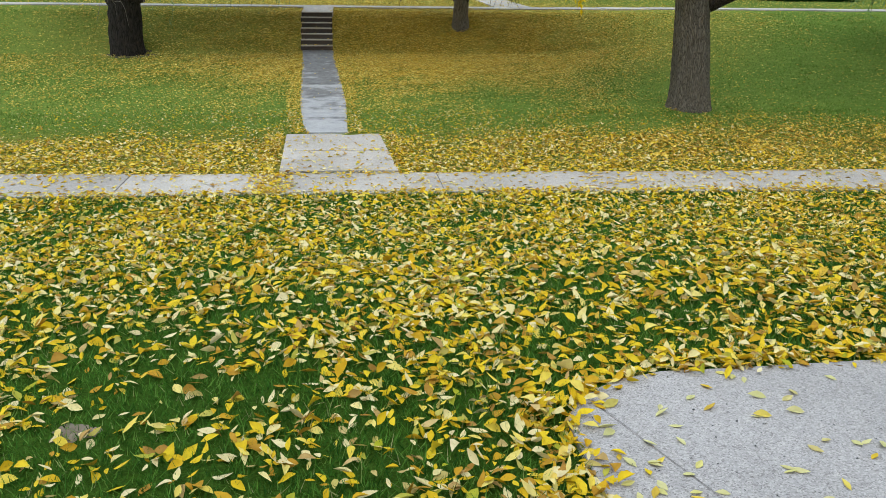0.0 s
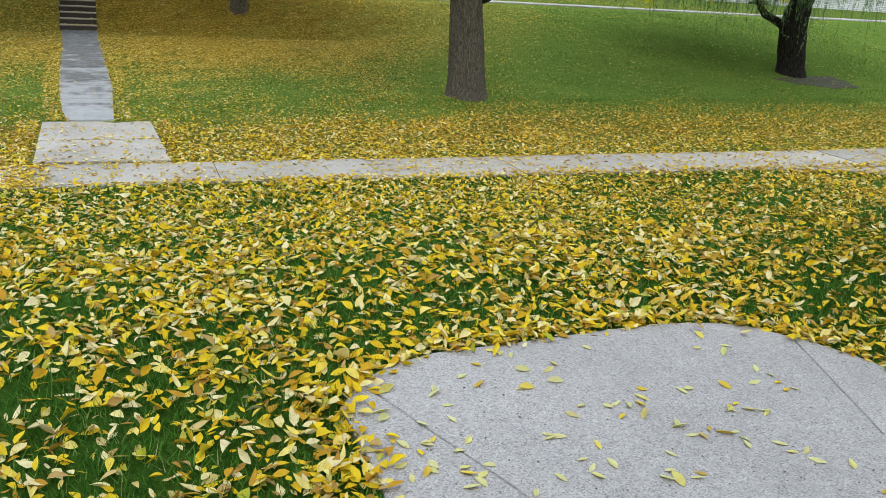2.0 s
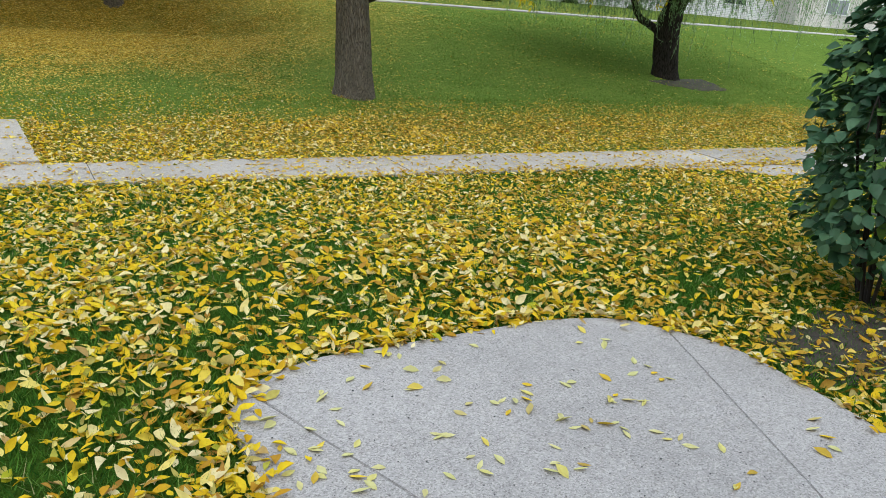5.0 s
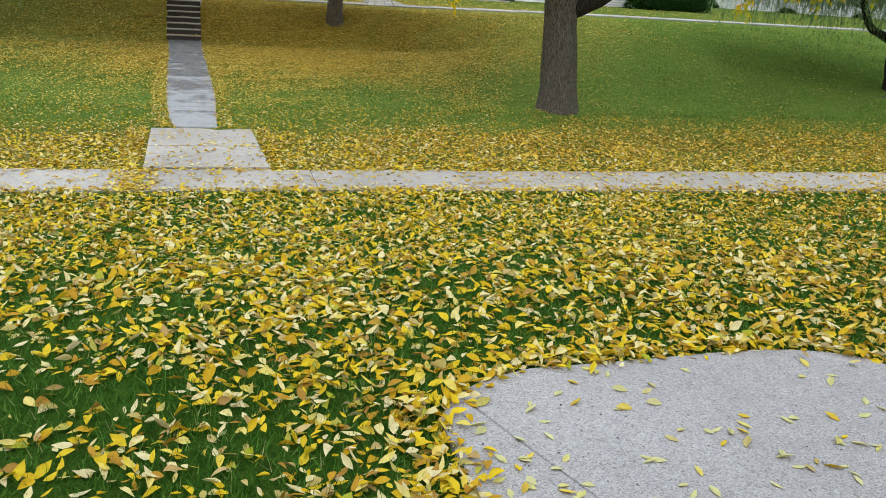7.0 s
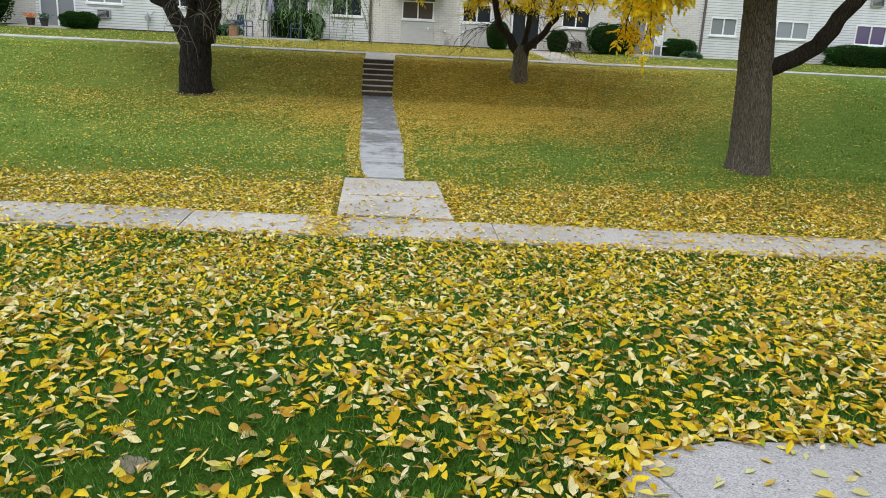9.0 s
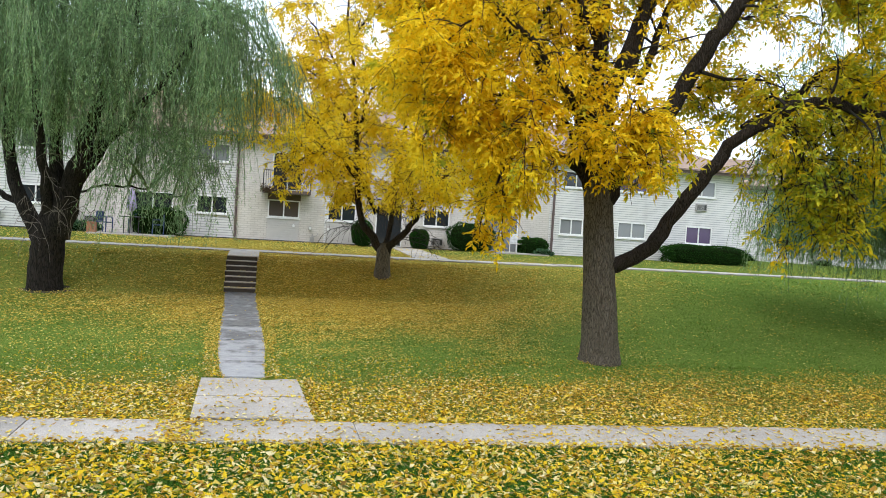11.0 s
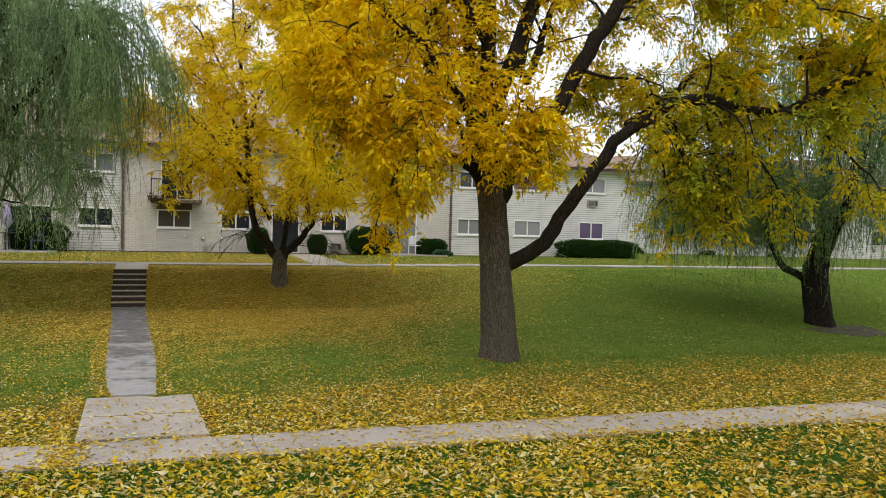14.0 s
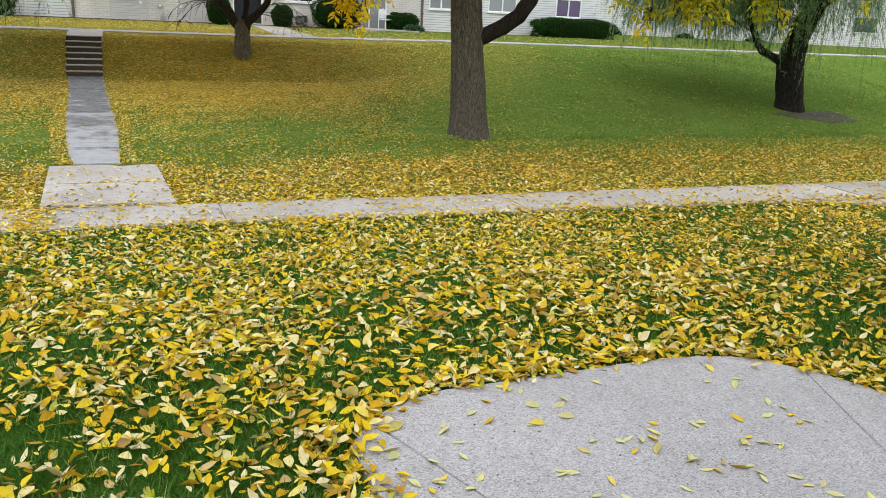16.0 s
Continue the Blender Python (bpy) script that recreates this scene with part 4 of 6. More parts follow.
    ([A(0.55, -0.2, 4.5), A(1.1, 0.6, 5.3), A(1.6, 1.2, 5.9), A(2.0, 1.6, 6.0)], 0.04, 0.012, 0.5),
    ([A(1.5, -0.4, 5.95), A(2.3, 0.5, 6.0), A(3.2, 0.9, 6.0), A(3.9, 1.2, 5.6)], 0.04, 0.012, 0.4),
    ([A(3.4, -0.6, 9.05), A(4.6, 0.2, 9.8), A(6.0, 0.6, 10.2), A(7.2, 0.8, 10.0)], 0.06, 0.02, 0.2),
    ([A(1.8, 0.6, 10.2), A(3.0, 0.2, 11.4), A(4.6, 0, 12.0), A(6.4, -0.2, 11.6)], 0.06, 0.02, 0.2),
]
right_side = lambda p: 0.9 if (p[0] > 9.0 and p[2] < 5.6) or (p[0] > 7.3 and p[2] < 4.3) else (0.6 if p[0] > 8.4 else 0.12)  # noqa: E731


def full_top(p):
    """Sparse round the upright stems, dense out at the ends of the crown."""
    a = (p[0] - 6.75) * math.cos(radians(21)) - (p[1] - 14.87) * math.sin(radians(21))
    core = math.exp(-(((a - 0.5) / 2.1) ** 2)) * float(step01(p[2], 5.0, 6.2))
    return 1.0 - 0.42 * core - 0.45 * float(step01(a, 2.6, 3.6)) * (1 - float(step01(p[2], 4.9, 5.6))) + 0.5 * float(step01(-a, 1.4, 3.0)) + 0.6 * float(step01(a, 3.6, 5.0)) * float(step01(p[2], 5.4, 6.2))


M_ASH_GREEN = leaf_mat("ash_leaf_turning", [(0.0, (0.88, 0.60, 0.02)), (0.3, (0.74, 0.60, 0.03)), (0.65, (0.46, 0.50, 0.04)), (1.0, (0.24, 0.36, 0.04))], 0.5, 0.45, clump=0.5)
rng = np.random.default_rng(101)
broadleaf_tree("ash_tree", "large ash tree with golden yellow leaves and grey furrowed bark", ash_limbs, ash_trunk, M_ASH, (6.75, 14.87, 0.05), 0.132, 10.5, 9, 6.2, 1.4, M_ASH_GREEN, right_side, lush=full_top)

B = local(3.43, 23.5)
small_trunk = ([B(0, 0, 0.75), B(0, 0, 1.2), B(0.01, 0, 1.6), B(0.02, 0, 2.0)], 0.225, 0.21, 1)
small_limbs = [
    ([B(-0.02, 0, 1.6), B(-0.38, 0, 2.2), B(-0.80, 0.05, 2.75), B(-0.98, 0.1, 4.2), B(-1.2, 0.2, 6.4), B(-1.5, 0.2, 8.4), B(-1.7, 0.2, 10.2)], 0.14, 0.02, 0.2),
    ([B(0.04, 0, 1.6), B(0.36, 0, 2.1), B(0.77, 0, 2.56), B(1.2, -0.2, 3.5), B(1.7, -0.3, 5.4), B(2.0, -0.3, 7.2)], 0.13, 0.02, 0.2),
    ([B(-0.5, 0, 3.4), B(-1.4, -0.3, 4.7), B(-2.6, -0.5, 5.8), B(-3.8, -0.6, 6.1), B(-4.5, -0.7, 5.7)], 0.08, 0.015, 0.2),
    ([B(-0.8, 0, 4.4), B(-1.6, 0.5, 5.8), B(-2.6, 0.8, 7.0), B(-3.4, 0.9, 7.4)], 0.07, 0.015, 0.2),
    ([B(-0.3, 0, 2.9), B(-0.7, -1.2, 3.9), B(-1.1, -2.2, 4.5), B(-1.5, -2.9, 4.3)], 0.07, 0.015, 0.2),
    ([B(0.8, 0, 3.0), B(1.0, -1.2, 3.8), B(1.3, -2.2, 4.2), B(1.8, -2.8, 3.9)], 0.07, 0.015, 0.2),
    ([B(1.2, 0, 3.7), B(2.2, -0.6, 4.2), B(2.9, -0.8, 4.2), B(3.2, -1.0, 3.8)], 0.06, 0.015, 0.2),
    ([B(0.0, 0, 1.7), B(0.1, 0.3, 2.6), B(0.2, 0.8, 4.8), B(0.3, 1.0, 7.0), B(0.2, 1.0, 8.8)], 0.10, 0.02, 0.25),
    ([B(-1.2, 0.2, 6.2), B(-2.0, 0.4, 7.5), B(-2.7, 0.5, 8.5), B(-3.1, 0.5, 9.1)], 0.05, 0.012, 0.2),
    ([B(0.3, 1.0, 6.8), B(1.1, 0.8, 8.0), B(1.7, 0.6, 8.9)], 0.05, 0.012, 0.2),
    ([B(-1.5, 0.2, 7.8), B(-0.8, 0.2, 9.0), B(-0.4, 0, 10.0)], 0.04, 0.012, 0.2),
    ([B(-1.0, 0.1, 5.4), B(-0.4, -0.9, 6.4), B(0.2, -1.4, 7.0), B(0.6, -1.8, 6.6)], 0.05, 0.015, 0.2),
    ([B(-0.9, 0.2, 3.6), B(-1.8, 1.4, 5.0), B(-2.6, 2.0, 5.8), B(-3.2, 2.2, 5.6)], 0.05, 0.015, 0.2),
]
top_bare = lambda p: 0.85 if p[2] > 9.3 else (0.5 if p[2] > 8.3 else (0.97 if p[2] < 3.0 else 0.0))  # noqa: E731
rng = np.random.default_rng(102)
broadleaf_tree("small_ash_tree", "smaller yellow ash tree on the bank with bare topmost twigs", small_limbs, small_trunk, M_ASH2, (3.43, 23.5, 1.05), 0.12, 17, 9, 7.6, 1.5, bare=top_bare)


def willow(name, label, u, v, z, lobes, trunk, limbs, strands, r_trunk, fine=25, twiggy=0, skirt=1.0):
    """A weeping willow: lobes are domes (a, d, top, radius, low) from whose shells leafy strands hang."""
    W = local(u, v)
    tree = empty(name, u, v, z, label, "tree")
    inv = Matrix.Translation(-tree.location)
    wood, whips = Tubes(), Tubes()
    line = smooth_line([W(*p) for p in trunk], 12)
    wood.add(line, np.linspace(r_trunk, r_trunk * 0.92, 12) * np.interp(np.arange(12), [0, 8, 11], [1, 1, 0.35]) * (1 + 0.3 * np.exp(-np.arange(12) / 0.9)), 18, 0.07)
    ends, boughs = [], []
    for pts, r0 in limbs:
        line = smooth_line([W(*p) for p in pts], 14)
        line[1:-1] += rng.normal(0, 0.03, (12, 3))
        bough = Tubes()
        bough.add(line, np.linspace(r0, min(0.05, r0 * 0.4), 14), 10, 0.08)
        boughs.append(bough.build("limb", M_WBARK))
        ends += [line[k] for k in (6, 8, 10, 12, 13)]
    ends = np.array(ends)
    bases, dirs, Ls = [], [], []
    share = [l[3] ** 2 * (skirt if l[2] < 6 else 1.0) for l in lobes]
    for (a, d, top, R, low), part_of in zip(lobes, share):
        for number in range(int(strands * part_of / sum(share))):
            if number % 9 == 0:
                th0, r0, sink, droop = rng.uniform(0, 2 * np.pi), math.sqrt(rng.uniform(0.02, 1.0)), 0.62 * rng.uniform() ** 1.5, rng.uniform(0.7, 2.2) if rng.uniform() < 0.62 else rng.uniform(2.2, 4.6)
                drift, curve = rng.normal(0, 0.30, 2), rng.uniform(0.3, 0.9)
            th, rr = th0 + rng.normal(0, 0.12 / R / max(r0, 0.3)), min(1.0, max(0.05, r0 + rng.normal(0, 0.12 / R)))
            dome = math.sqrt(max(0.0, 1 - (rr * 0.93) ** 2))
            zt = low + 0.8 + (top - low - 1.25) * dome * (1 - sink) + rng.normal(0, 0.07)
            start = W(a + R * rr * 0.84 * math.cos(th), d + R * rr * 0.84 * math.sin(th), zt)
            out = np.array(W(math.cos(th), math.sin(th), 0) - W(0, 0, 0))
            drop = min(droop * rng.uniform(0.55, 1.25), max(0.6, zt - low + rng.normal(0, 0.45)))
            k = 5
            t = np.linspace(0, 1, k)
            arch = curve * rng.uniform(0.5, 1.2)
            pts = start + out * (arch * (1 - np.exp(-3 * t)))[:, None] + np.array([0, 0, 1.0]) * (0.22 * np.sin(np.pi * np.minimum(1, t * 2.2)) - drop * t**1.6)[:, None]
            pts[:, :2] += (drift + rng.normal(0, 0.12, 2)) * t[:, None] ** 1.5
            if number % 2 == 0:
                whips.add(pts, np.linspace(0.009, 0.004, k), 3)
            n = int((drop + 0.5 * arch) * fine)
            s = rng.uniform(0.02, 1, n) * (k - 1)
            i = np.minimum(s.astype(int), k - 2)
            at = pts[i] + (pts[i + 1] - pts[i]) * (s - i)[:, None]
            bases.append(at)
            dirs.append(unit(rng.normal(0, 0.55, (n, 3)) + np.array([0, 0, -1.0])))
            Ls.append(rng.uniform(0.07, 0.13, n))
        for _ in range(int(10 * R)):
            th, rr = rng.uniform(0, 2 * np.pi), rng.uniform(0.3, 0.9)
            goal = W(a + R * rr * math.cos(th), d + R * rr * math.sin(th), low + 0.7 + (top - low - 0.7) * math.sqrt(1 - rr * rr) * 0.6)
            e = ends[np.argmin(np.linalg.norm(ends - goal, axis=1) + rng.uniform(0, 1.0, len(ends)))]
            mid = (e + goal) / 2 + np.array([0, 0, 0.15]) + rng.normal(0, 0.2, 3)
            whips.add(smooth_line([e, mid, goal], 8), np.linspace(0.03, 0.008, 8), 5)
    bare = Tubes()
    for _ in range(twiggy):
        p = W(rng.uniform(-0.6, 1.5), rng.uniform(-0.7, -0.1), rng.uniform(2.0, 4.0))
        line = wander(p, unit(rng.normal(0, 1, 3) + np.array([0.3, -0.5, 0.2])), rng.uniform(0.7, 1.7), 9, droop=0.7, wild=0.5)
        bare.add(line, np.linspace(0.010, 0.003, 9), 4)
        for q in (3, 5):
            bare.add(wander(line[q], unit(rng.normal(0, 1, 3)), rng.uniform(0.3, 0.7), 6, droop=0.5, wild=0.5), np.linspace(0.007, 0.003, 6), 3)
    if twiggy:
        boughs.append(bare.build("dead_growth", M_DRY_TWIG))
    base, way, L = np.concatenate(bases), np.concatenate(dirs), np.concatenate(Ls)
    vv, ff = diamonds(base, way, rng.normal(0, 1, (len(base), 3)), L, L * rng.uniform(0.12, 0.20, len(L)))
    for ob in (*boughs, wood.build("trunk", M_WBARK), whips.build("weeping_growth", M_WHIP), soup("crown", vv, ff, M_WILLOW)):
        ob.parent, ob.matrix_parent_inverse = tree, inv
    return tree


rng = np.random.default_rng(103)
willow("willow_tree", "old weeping willow with long grey-green hanging strands and dark forked trunk", -5.5, 22.0, 0.36,
       [(0.0, 0.5, 11.9, 3.4, 4.1), (-2.4, 0, 9.2, 2.6, 3.7), (2.4, -0.6, 10.4, 2.8, 3.8), (4.5, -0.4, 9.0, 1.8, 4.5), (-1.0, -1.5, 9.4, 2.6, 4.2), (3.5, -1.0, 8.7, 2.5, 4.5), (0.5, -2.2, 9.0, 2.4, 4.2), (-3.4, 0.6, 8.0, 1.6, 4.0), (5.0, 0.2, 7.6, 1.3, 4.8), (3.3, -0.3, 5.2, 1.3, 2.2), (2.9, -0.6, 5.6, 1.3, 2.6), (1.6, 2.2, 10.0, 2.6, 3.6)],
       [(0.0, 0, 0.1), (0.0, 0, 0.9), (0.05, 0, 1.7), (0.12, 0, 2.8)],
       [([(-0.05, 0, 1.5), (-0.5, 0, 2.2), (-1.0, 0, 3.2), (-1.3, 0.1, 4.6), (-1.7, 0.2, 6.6), (-2.3, 0.3, 8.2)], 0.24),
        ([(0.1, 0, 1.7), (0.2, 0, 2.6), (0.1, 0.1, 4.0), (0.0, 0.2, 6.5), (0.1, 0.3, 9.0), (0.1, 0.3, 10.6)], 0.24),
        ([(0.2, 0, 1.8), (0.55, -0.1, 2.7), (0.9, -0.2, 3.6), (1.3, -0.3, 4.6), (2.2, -0.5, 6.6), (2.9, -0.7, 8.6)], 0.35),
        ([(0.7, 0, 2.9), (1.6, -0.2, 3.12), (2.6, -0.4, 3.15), (3.6, -0.5, 2.85)], 0.035),
        ([(0.7, -0.1, 3.1), (1.3, -0.2, 3.7), (1.9, -0.3, 4.4), (3.4, -0.4, 6.0), (4.6, -0.4, 7.6)], 0.15),
        ([(0.1, 0, 2.0), (0.3, -0.7, 3.4), (0.5, -1.4, 5.4), (0.6, -2.2, 7.8)], 0.16),
        ([(-0.5, 0, 2.4), (-1.3, 0.1, 2.7), (-2.0, 0.2, 3.0), (-2.9, 0.3, 3.6), (-3.4, 0.4, 5.0)], 0.09),
        ([(0.1, 0.1, 2.2), (0.6, 0.9, 4.0), (1.1, 1.6, 6.2), (1.5, 2.2, 8.6)], 0.15)], 8000, 0.41, 17, 30)
rng = np.random.default_rng(104)
willow("willow_tree", "weeping willow with black-brown trunk, its strands hanging to head height", 17.4, 17.1, 0.40,
       [(-0.5, 0.5, 10.8, 3.0, 3.2), (-2.5, 0.6, 10.4, 2.4, 2.7), (2.2, 0, 9.6, 2.6, 2.5), (-3.2, 0.8, 8.6, 1.5, 2.5), (0.4, -2.2, 8.0, 2.0, 3.0), (-1.8, 0.2, 5.6, 1.8, 2.5), (-2.5, 0.2, 5.6, 1.8, 2.4), (-3.2, 0.5, 5.4, 1.2, 2.3), (-2.2, 1.8, 5.4, 2.0, 2.4), (-0.8, 1.2, 5.0, 1.8, 2.2), (3.6, 0.2, 7.4, 1.8, 1.7), (1.0, 2.2, 9.4, 2.4, 3.0), (0.2, -0.6, 5.0, 1.2, 2.0)],
       [(0.04, 0, 0.15), (-0.05, 0, 0.9), (-0.16, 0, 1.65), (-0.12, 0, 2.7)],
       [([(-0.2, 0, 1.5), (-0.56, 0, 1.70), (-0.98, 0, 1.94), (-1.34, 0.1, 2.5), (-1.5, 0.15, 3.4), (-1.9, 0.2, 5.0), (-2.8, 0.4, 7.8)], 0.12),
        ([(-0.05, 0, 1.8), (0.0, 0, 2.6), (0.1, 0.1, 4.0), (0.1, 0.3, 6.5), (-0.2, 0.4, 9.2)], 0.27),
        ([(-0.05, 0, 1.95), (0.25, 0, 2.8), (0.7, 0, 3.7), (1.5, 0, 5.2), (2.1, 0, 7.6)], 0.20),
        ([(0.1, 0, 2.2), (0.2, -0.8, 3.6), (0.3, -1.6, 5.2), (0.4, -2.0, 7.0)], 0.12)], 6600, 0.36, 15, skirt=2.0)


# ---- fallen leaves and grass ----
def wave(u, v, s, seed):
    """Smooth patches between 0 and 1."""
    r = np.random.default_rng(seed)
    total = np.zeros_like(u)
    for _ in range(6):
        a, ph = r.uniform(0, 2 * np.pi), r.uniform(0, 2 * np.pi)
        total += np.sin((u * math.cos(a) + v * math.sin(a)) * s * r.uniform(0.6, 1.8) + ph)
    return np.clip(0.5 + total / 7, 0, 1)


def on_slab(u, v):
    c, s = math.cos(radians(21)), math.sin(radians(21))
    x, y = u * c - v * s, u * s + v * c
    left = np.interp(y, [1.2, 2.2, 3.3, 3.8, 3.98, 4.28, 4.5, 4.7], [0.62, 0.35, 0.07, -0.13, -0.2, -0.12, 0.05, 0.33])
    top = np.interp(x, [-0.2, 0.05, 0.33, 0.87, 1.48, 1.95, 2.38, 2.68, 2.93, 3.34, 3.54, 3.7, 3.9, 4.2], [3.98, 4.5, 4.7, 4.91, 5.16, 5.34, 5.42, 5.39, 5.26, 4.94, 4.5, 4.04, 3.3, 2.0])
    return (x > left) & (y < top) & (x < 4.3), x, y, left, top


def on_walk(u, v):
    lower = (v > 9.40 - 0.045 * np.maximum(0, u - 0.5) + 0.02 * np.maximum(0, -u)) & (v < 10.44 - 0.030 * np.maximum(0, u) + 0.042 * np.maximum(0, -u))
    bend_walk = (u > 11.5) & (u < 12.95) & (v > 3) & (v < 9.3)
    pad = (u > -0.92) & (u < 0.68) & (v >= 10.47) & (v < 12.97)
    trail = (u > path_left(v) + 0.02) & (u < path_right(v) - 0.02) & (v >= 12.97) & (v < 22.15)
    stair = (u > -1.07) & (u < -0.22) & (v >= 22.15) & (v < 25.5)
    upper = (v > 25.5) & (v < 26.6)
    return lower | bend_walk, pad, trail, stair, upper


def litter_density(u, v):
    """Leaves to the square metre."""
    patch, fine = wave(u, v, 1.3, 3), wave(u, v, 5.0, 5)
    near = (430 + 200 * step01(v, 4.5, 7.5)) * (0.6 + 0.5 * patch) * (0.5 + 0.9 * fine)
    near *= (1 - 0.38 * step01(u, 4.0, 8.5)) * (1 - 0.30 * step01(1.4 - u, 0.2, 1.4) * step01(6.4 - v, 0.0, 2.2))
    near *= 1 + 0.25 * step01(v, 6.0, 9.0)
    strip = 880 * (0.5 + 0.7 * fine)
    under_ash = 170 * np.exp(-(((u - 8.0) / 7.0) ** 2) - ((v - 12.0) / 2.2) ** 2)
    mid = 430 * (0.25 + 1.1 * patch) * (0.35 + 1.2 * fine)
    mid = mid * (1 - step01(u, 3.5, 9.5) * 0.88) * (1 - 0.5 * step01(-u, 1.5, 4.0))
    wide = np.where(u < 2.0, 4.6, 2.8 + 3.4 * step01(v, 17.5, 23.0))
    bank = 1700 * (0.5 + 0.7 * fine) * np.exp(-(((u - 2.0) / wide) ** 2)) * step01(v, 15.5, 20.5)
    hill = 110 * step01(-u, 1.0, 4.0) * step01(v, 18.0, 23.0) * (0.3 + patch) * (1 - step01(-u, 9, 14))
    top = (190 * np.exp(-(((u - 0.5) / 6.5) ** 2)) + 25) * (0.4 + 0.8 * fine)
    d = np.where(v < 9.6, near, 0)
    reach = 12.5 + 0.7 * (patch - 0.5) + 1.6 * step01(u, 3, 8)
    d = np.where(v >= 9.6, np.maximum(strip * (1 - step01(v, reach - 0.4, reach + 0.6)) * (1 - 0.42 * step01(u, 4, 9)), mid + bank + hill + under_ash * 0.5 * (1 - step01(v, 13.4, 15.0))), d)
    d = np.where(v > 24.6, top, d)
    d = np.where((u > 13) & (v > 14), d * 0.5 + 4, d)
    walk_l, pad, trail, stair, upper = on_walk(u, v)
    near_rim, far_rim = 9.42 - 0.045 * np.maximum(0, u - 0.5) + 0.02 * np.maximum(0, -u), 10.43 - 0.030 * np.maximum(0, u) + 0.042 * np.maximum(0, -u)
    seam = np.exp(-((np.abs(v - near_rim)) / 0.13) ** 2) + np.exp(-((np.abs(v - far_rim)) / 0.08) ** 2)
    d = np.where(walk_l, 140 * (0.3 + fine) + 560 * seam + 2000 * np.exp(-(((u + 0.92) / 0.15) ** 2)), d)
    d = np.where(pad, 110 * (0.2 + fine) + 300 * np.exp(-(((v - 10.5) / 0.06) ** 2)) + 110 * np.exp(-(((v - 11.72) / 0.05) ** 2)), d)
    d = np.where(trail, 5, d)
    d = np.where(stair, 12, d)
    d = np.where(upper, 14, d)
    edge = ((u > -1.2) & (u < 0.95) & (v > 10.5) & (v < 12.9)) | ((v >= 12.9) & (v < 22.2) & (u > path_left(v) - 0.26) & (u < path_right(v) + 0.24))
    d = np.where(edge & ~pad & ~trail & ~walk_l, np.maximum(d, np.where(u < 0.5 * (path_left(v) + path_right(v)), 1350, 1100)), d)
    inside, x, y, left, top_e = on_slab(u, v)
    rim = (~inside) & (x > left - 0.32) & (y < top_e + 0.28) & (x < 4.6) & (y > 2)
    d = np.where(rim, np.maximum(d, 620), d)
    return np.where(inside, 0, d)


def scatter(u0, u1, v0, v1, peak, seed):
    r = np.random.default_rng(seed)
    n = int((u1 - u0) * (v1 - v0) * peak)
    u, v = r.uniform(u0, u1, n), r.uniform(v0, v1, n)
    keep = r.uniform(0, peak, n) < litter_density(u, v)
    return u[keep], v[keep], r


def surface(u, v):
    z = height(u, v)
    walk_l, pad, trail, stair, upper = on_walk(u, v)
    z = np.where(walk_l, 0.014, z)
    z = np.where(pad, 0.036, z)
    z = np.where(trail, z + 0.030, z)
    z = np.where(stair, STEP_Z + RISE * (np.clip(np.floor((v - STEP_V) / TREAD), 0, 6) + 1) + 0.05 * np.clip(v - 24.0, 0, 1.5) + 0.008, z)
    z = np.where(upper, z + 0.04, z)
    return z, walk_l | pad | trail | stair | upper


def strew(name, u0, u1, v0, v1, peak, seed, m, size, fine, label, pick=None):
    u, v, r = scatter(u0, u1, v0, v1, peak, seed)
    if pick is not None:
        keep = r.uniform(0, 1, len(u)) < pick(u, v)
        u, v = u[keep], v[keep]
    n = len(u)
    a = r.uniform(0, 2 * np.pi, n)
    if v1 < 9.5:
        move = np.flatnonzero(r.uniform(0, 1, n) < 0.66)
        to = r.integers(0, n, len(move))
        spread = np.where(r.uniform(0, 1, len(move)) < 0.55, 0.012, r.uniform(0.03, 0.11, len(move)))
        u[move], v[move] = u[to] + spread * np.cos(a[move]), v[to] + spread * np.sin(a[move])
        free = ~on_slab(u, v)[0]
        u, v, a = u[free], v[free], a[free]
        n = len(u)
    z, hard = surface(u, v)
    lift = np.where(hard, r.uniform(0.002, 0.012, n), r.uniform(0.004, 0.042, n))
    base = np.stack([u, v, z + lift], 1)
    tilt = np.where(hard, r.normal(0, 0.10, n), r.normal(0.03, 0.16, n) * np.where(v > 9.4, 0.8, 1.35))
    way = np.stack([np.cos(a), np.sin(a), tilt], 1)
    face = unit(np.array([0, 0, 1.0]) + r.normal(0, 1, (n, 3)) * np.where(hard, 0.12, np.where(v > 9.4, 0.24, 0.36))[:, None])
    L = size * r.uniform(0.5, 1.28, n) * (np.interp(v, [14.8, 19.5], [0.75, 1.0]) if size == 0.060 else np.interp(v, [12.2, 13.6], [1.0, 0.66]))
    if size in (0.060, 0.088):
        vv, ff = diamonds(base, way, face, L, L * r.uniform(0.4, 0.65, n), r.uniform(-0.2, 0.5, n))
    else:
        vv, ff = leaf_arrays(base, way, face, L, L * r.uniform(0.30, 0.60, n), r.uniform(-0.15, 0.5, n), r.uniform(-0.5, 0.55, n), fine=fine)
    vv[:, 2] = np.maximum(vv[:, 2], np.repeat(z + 0.004, len(vv) // n))
    return tagged(soup(name, vv, ff, m), label, "fallen leaves", kind="stuff")


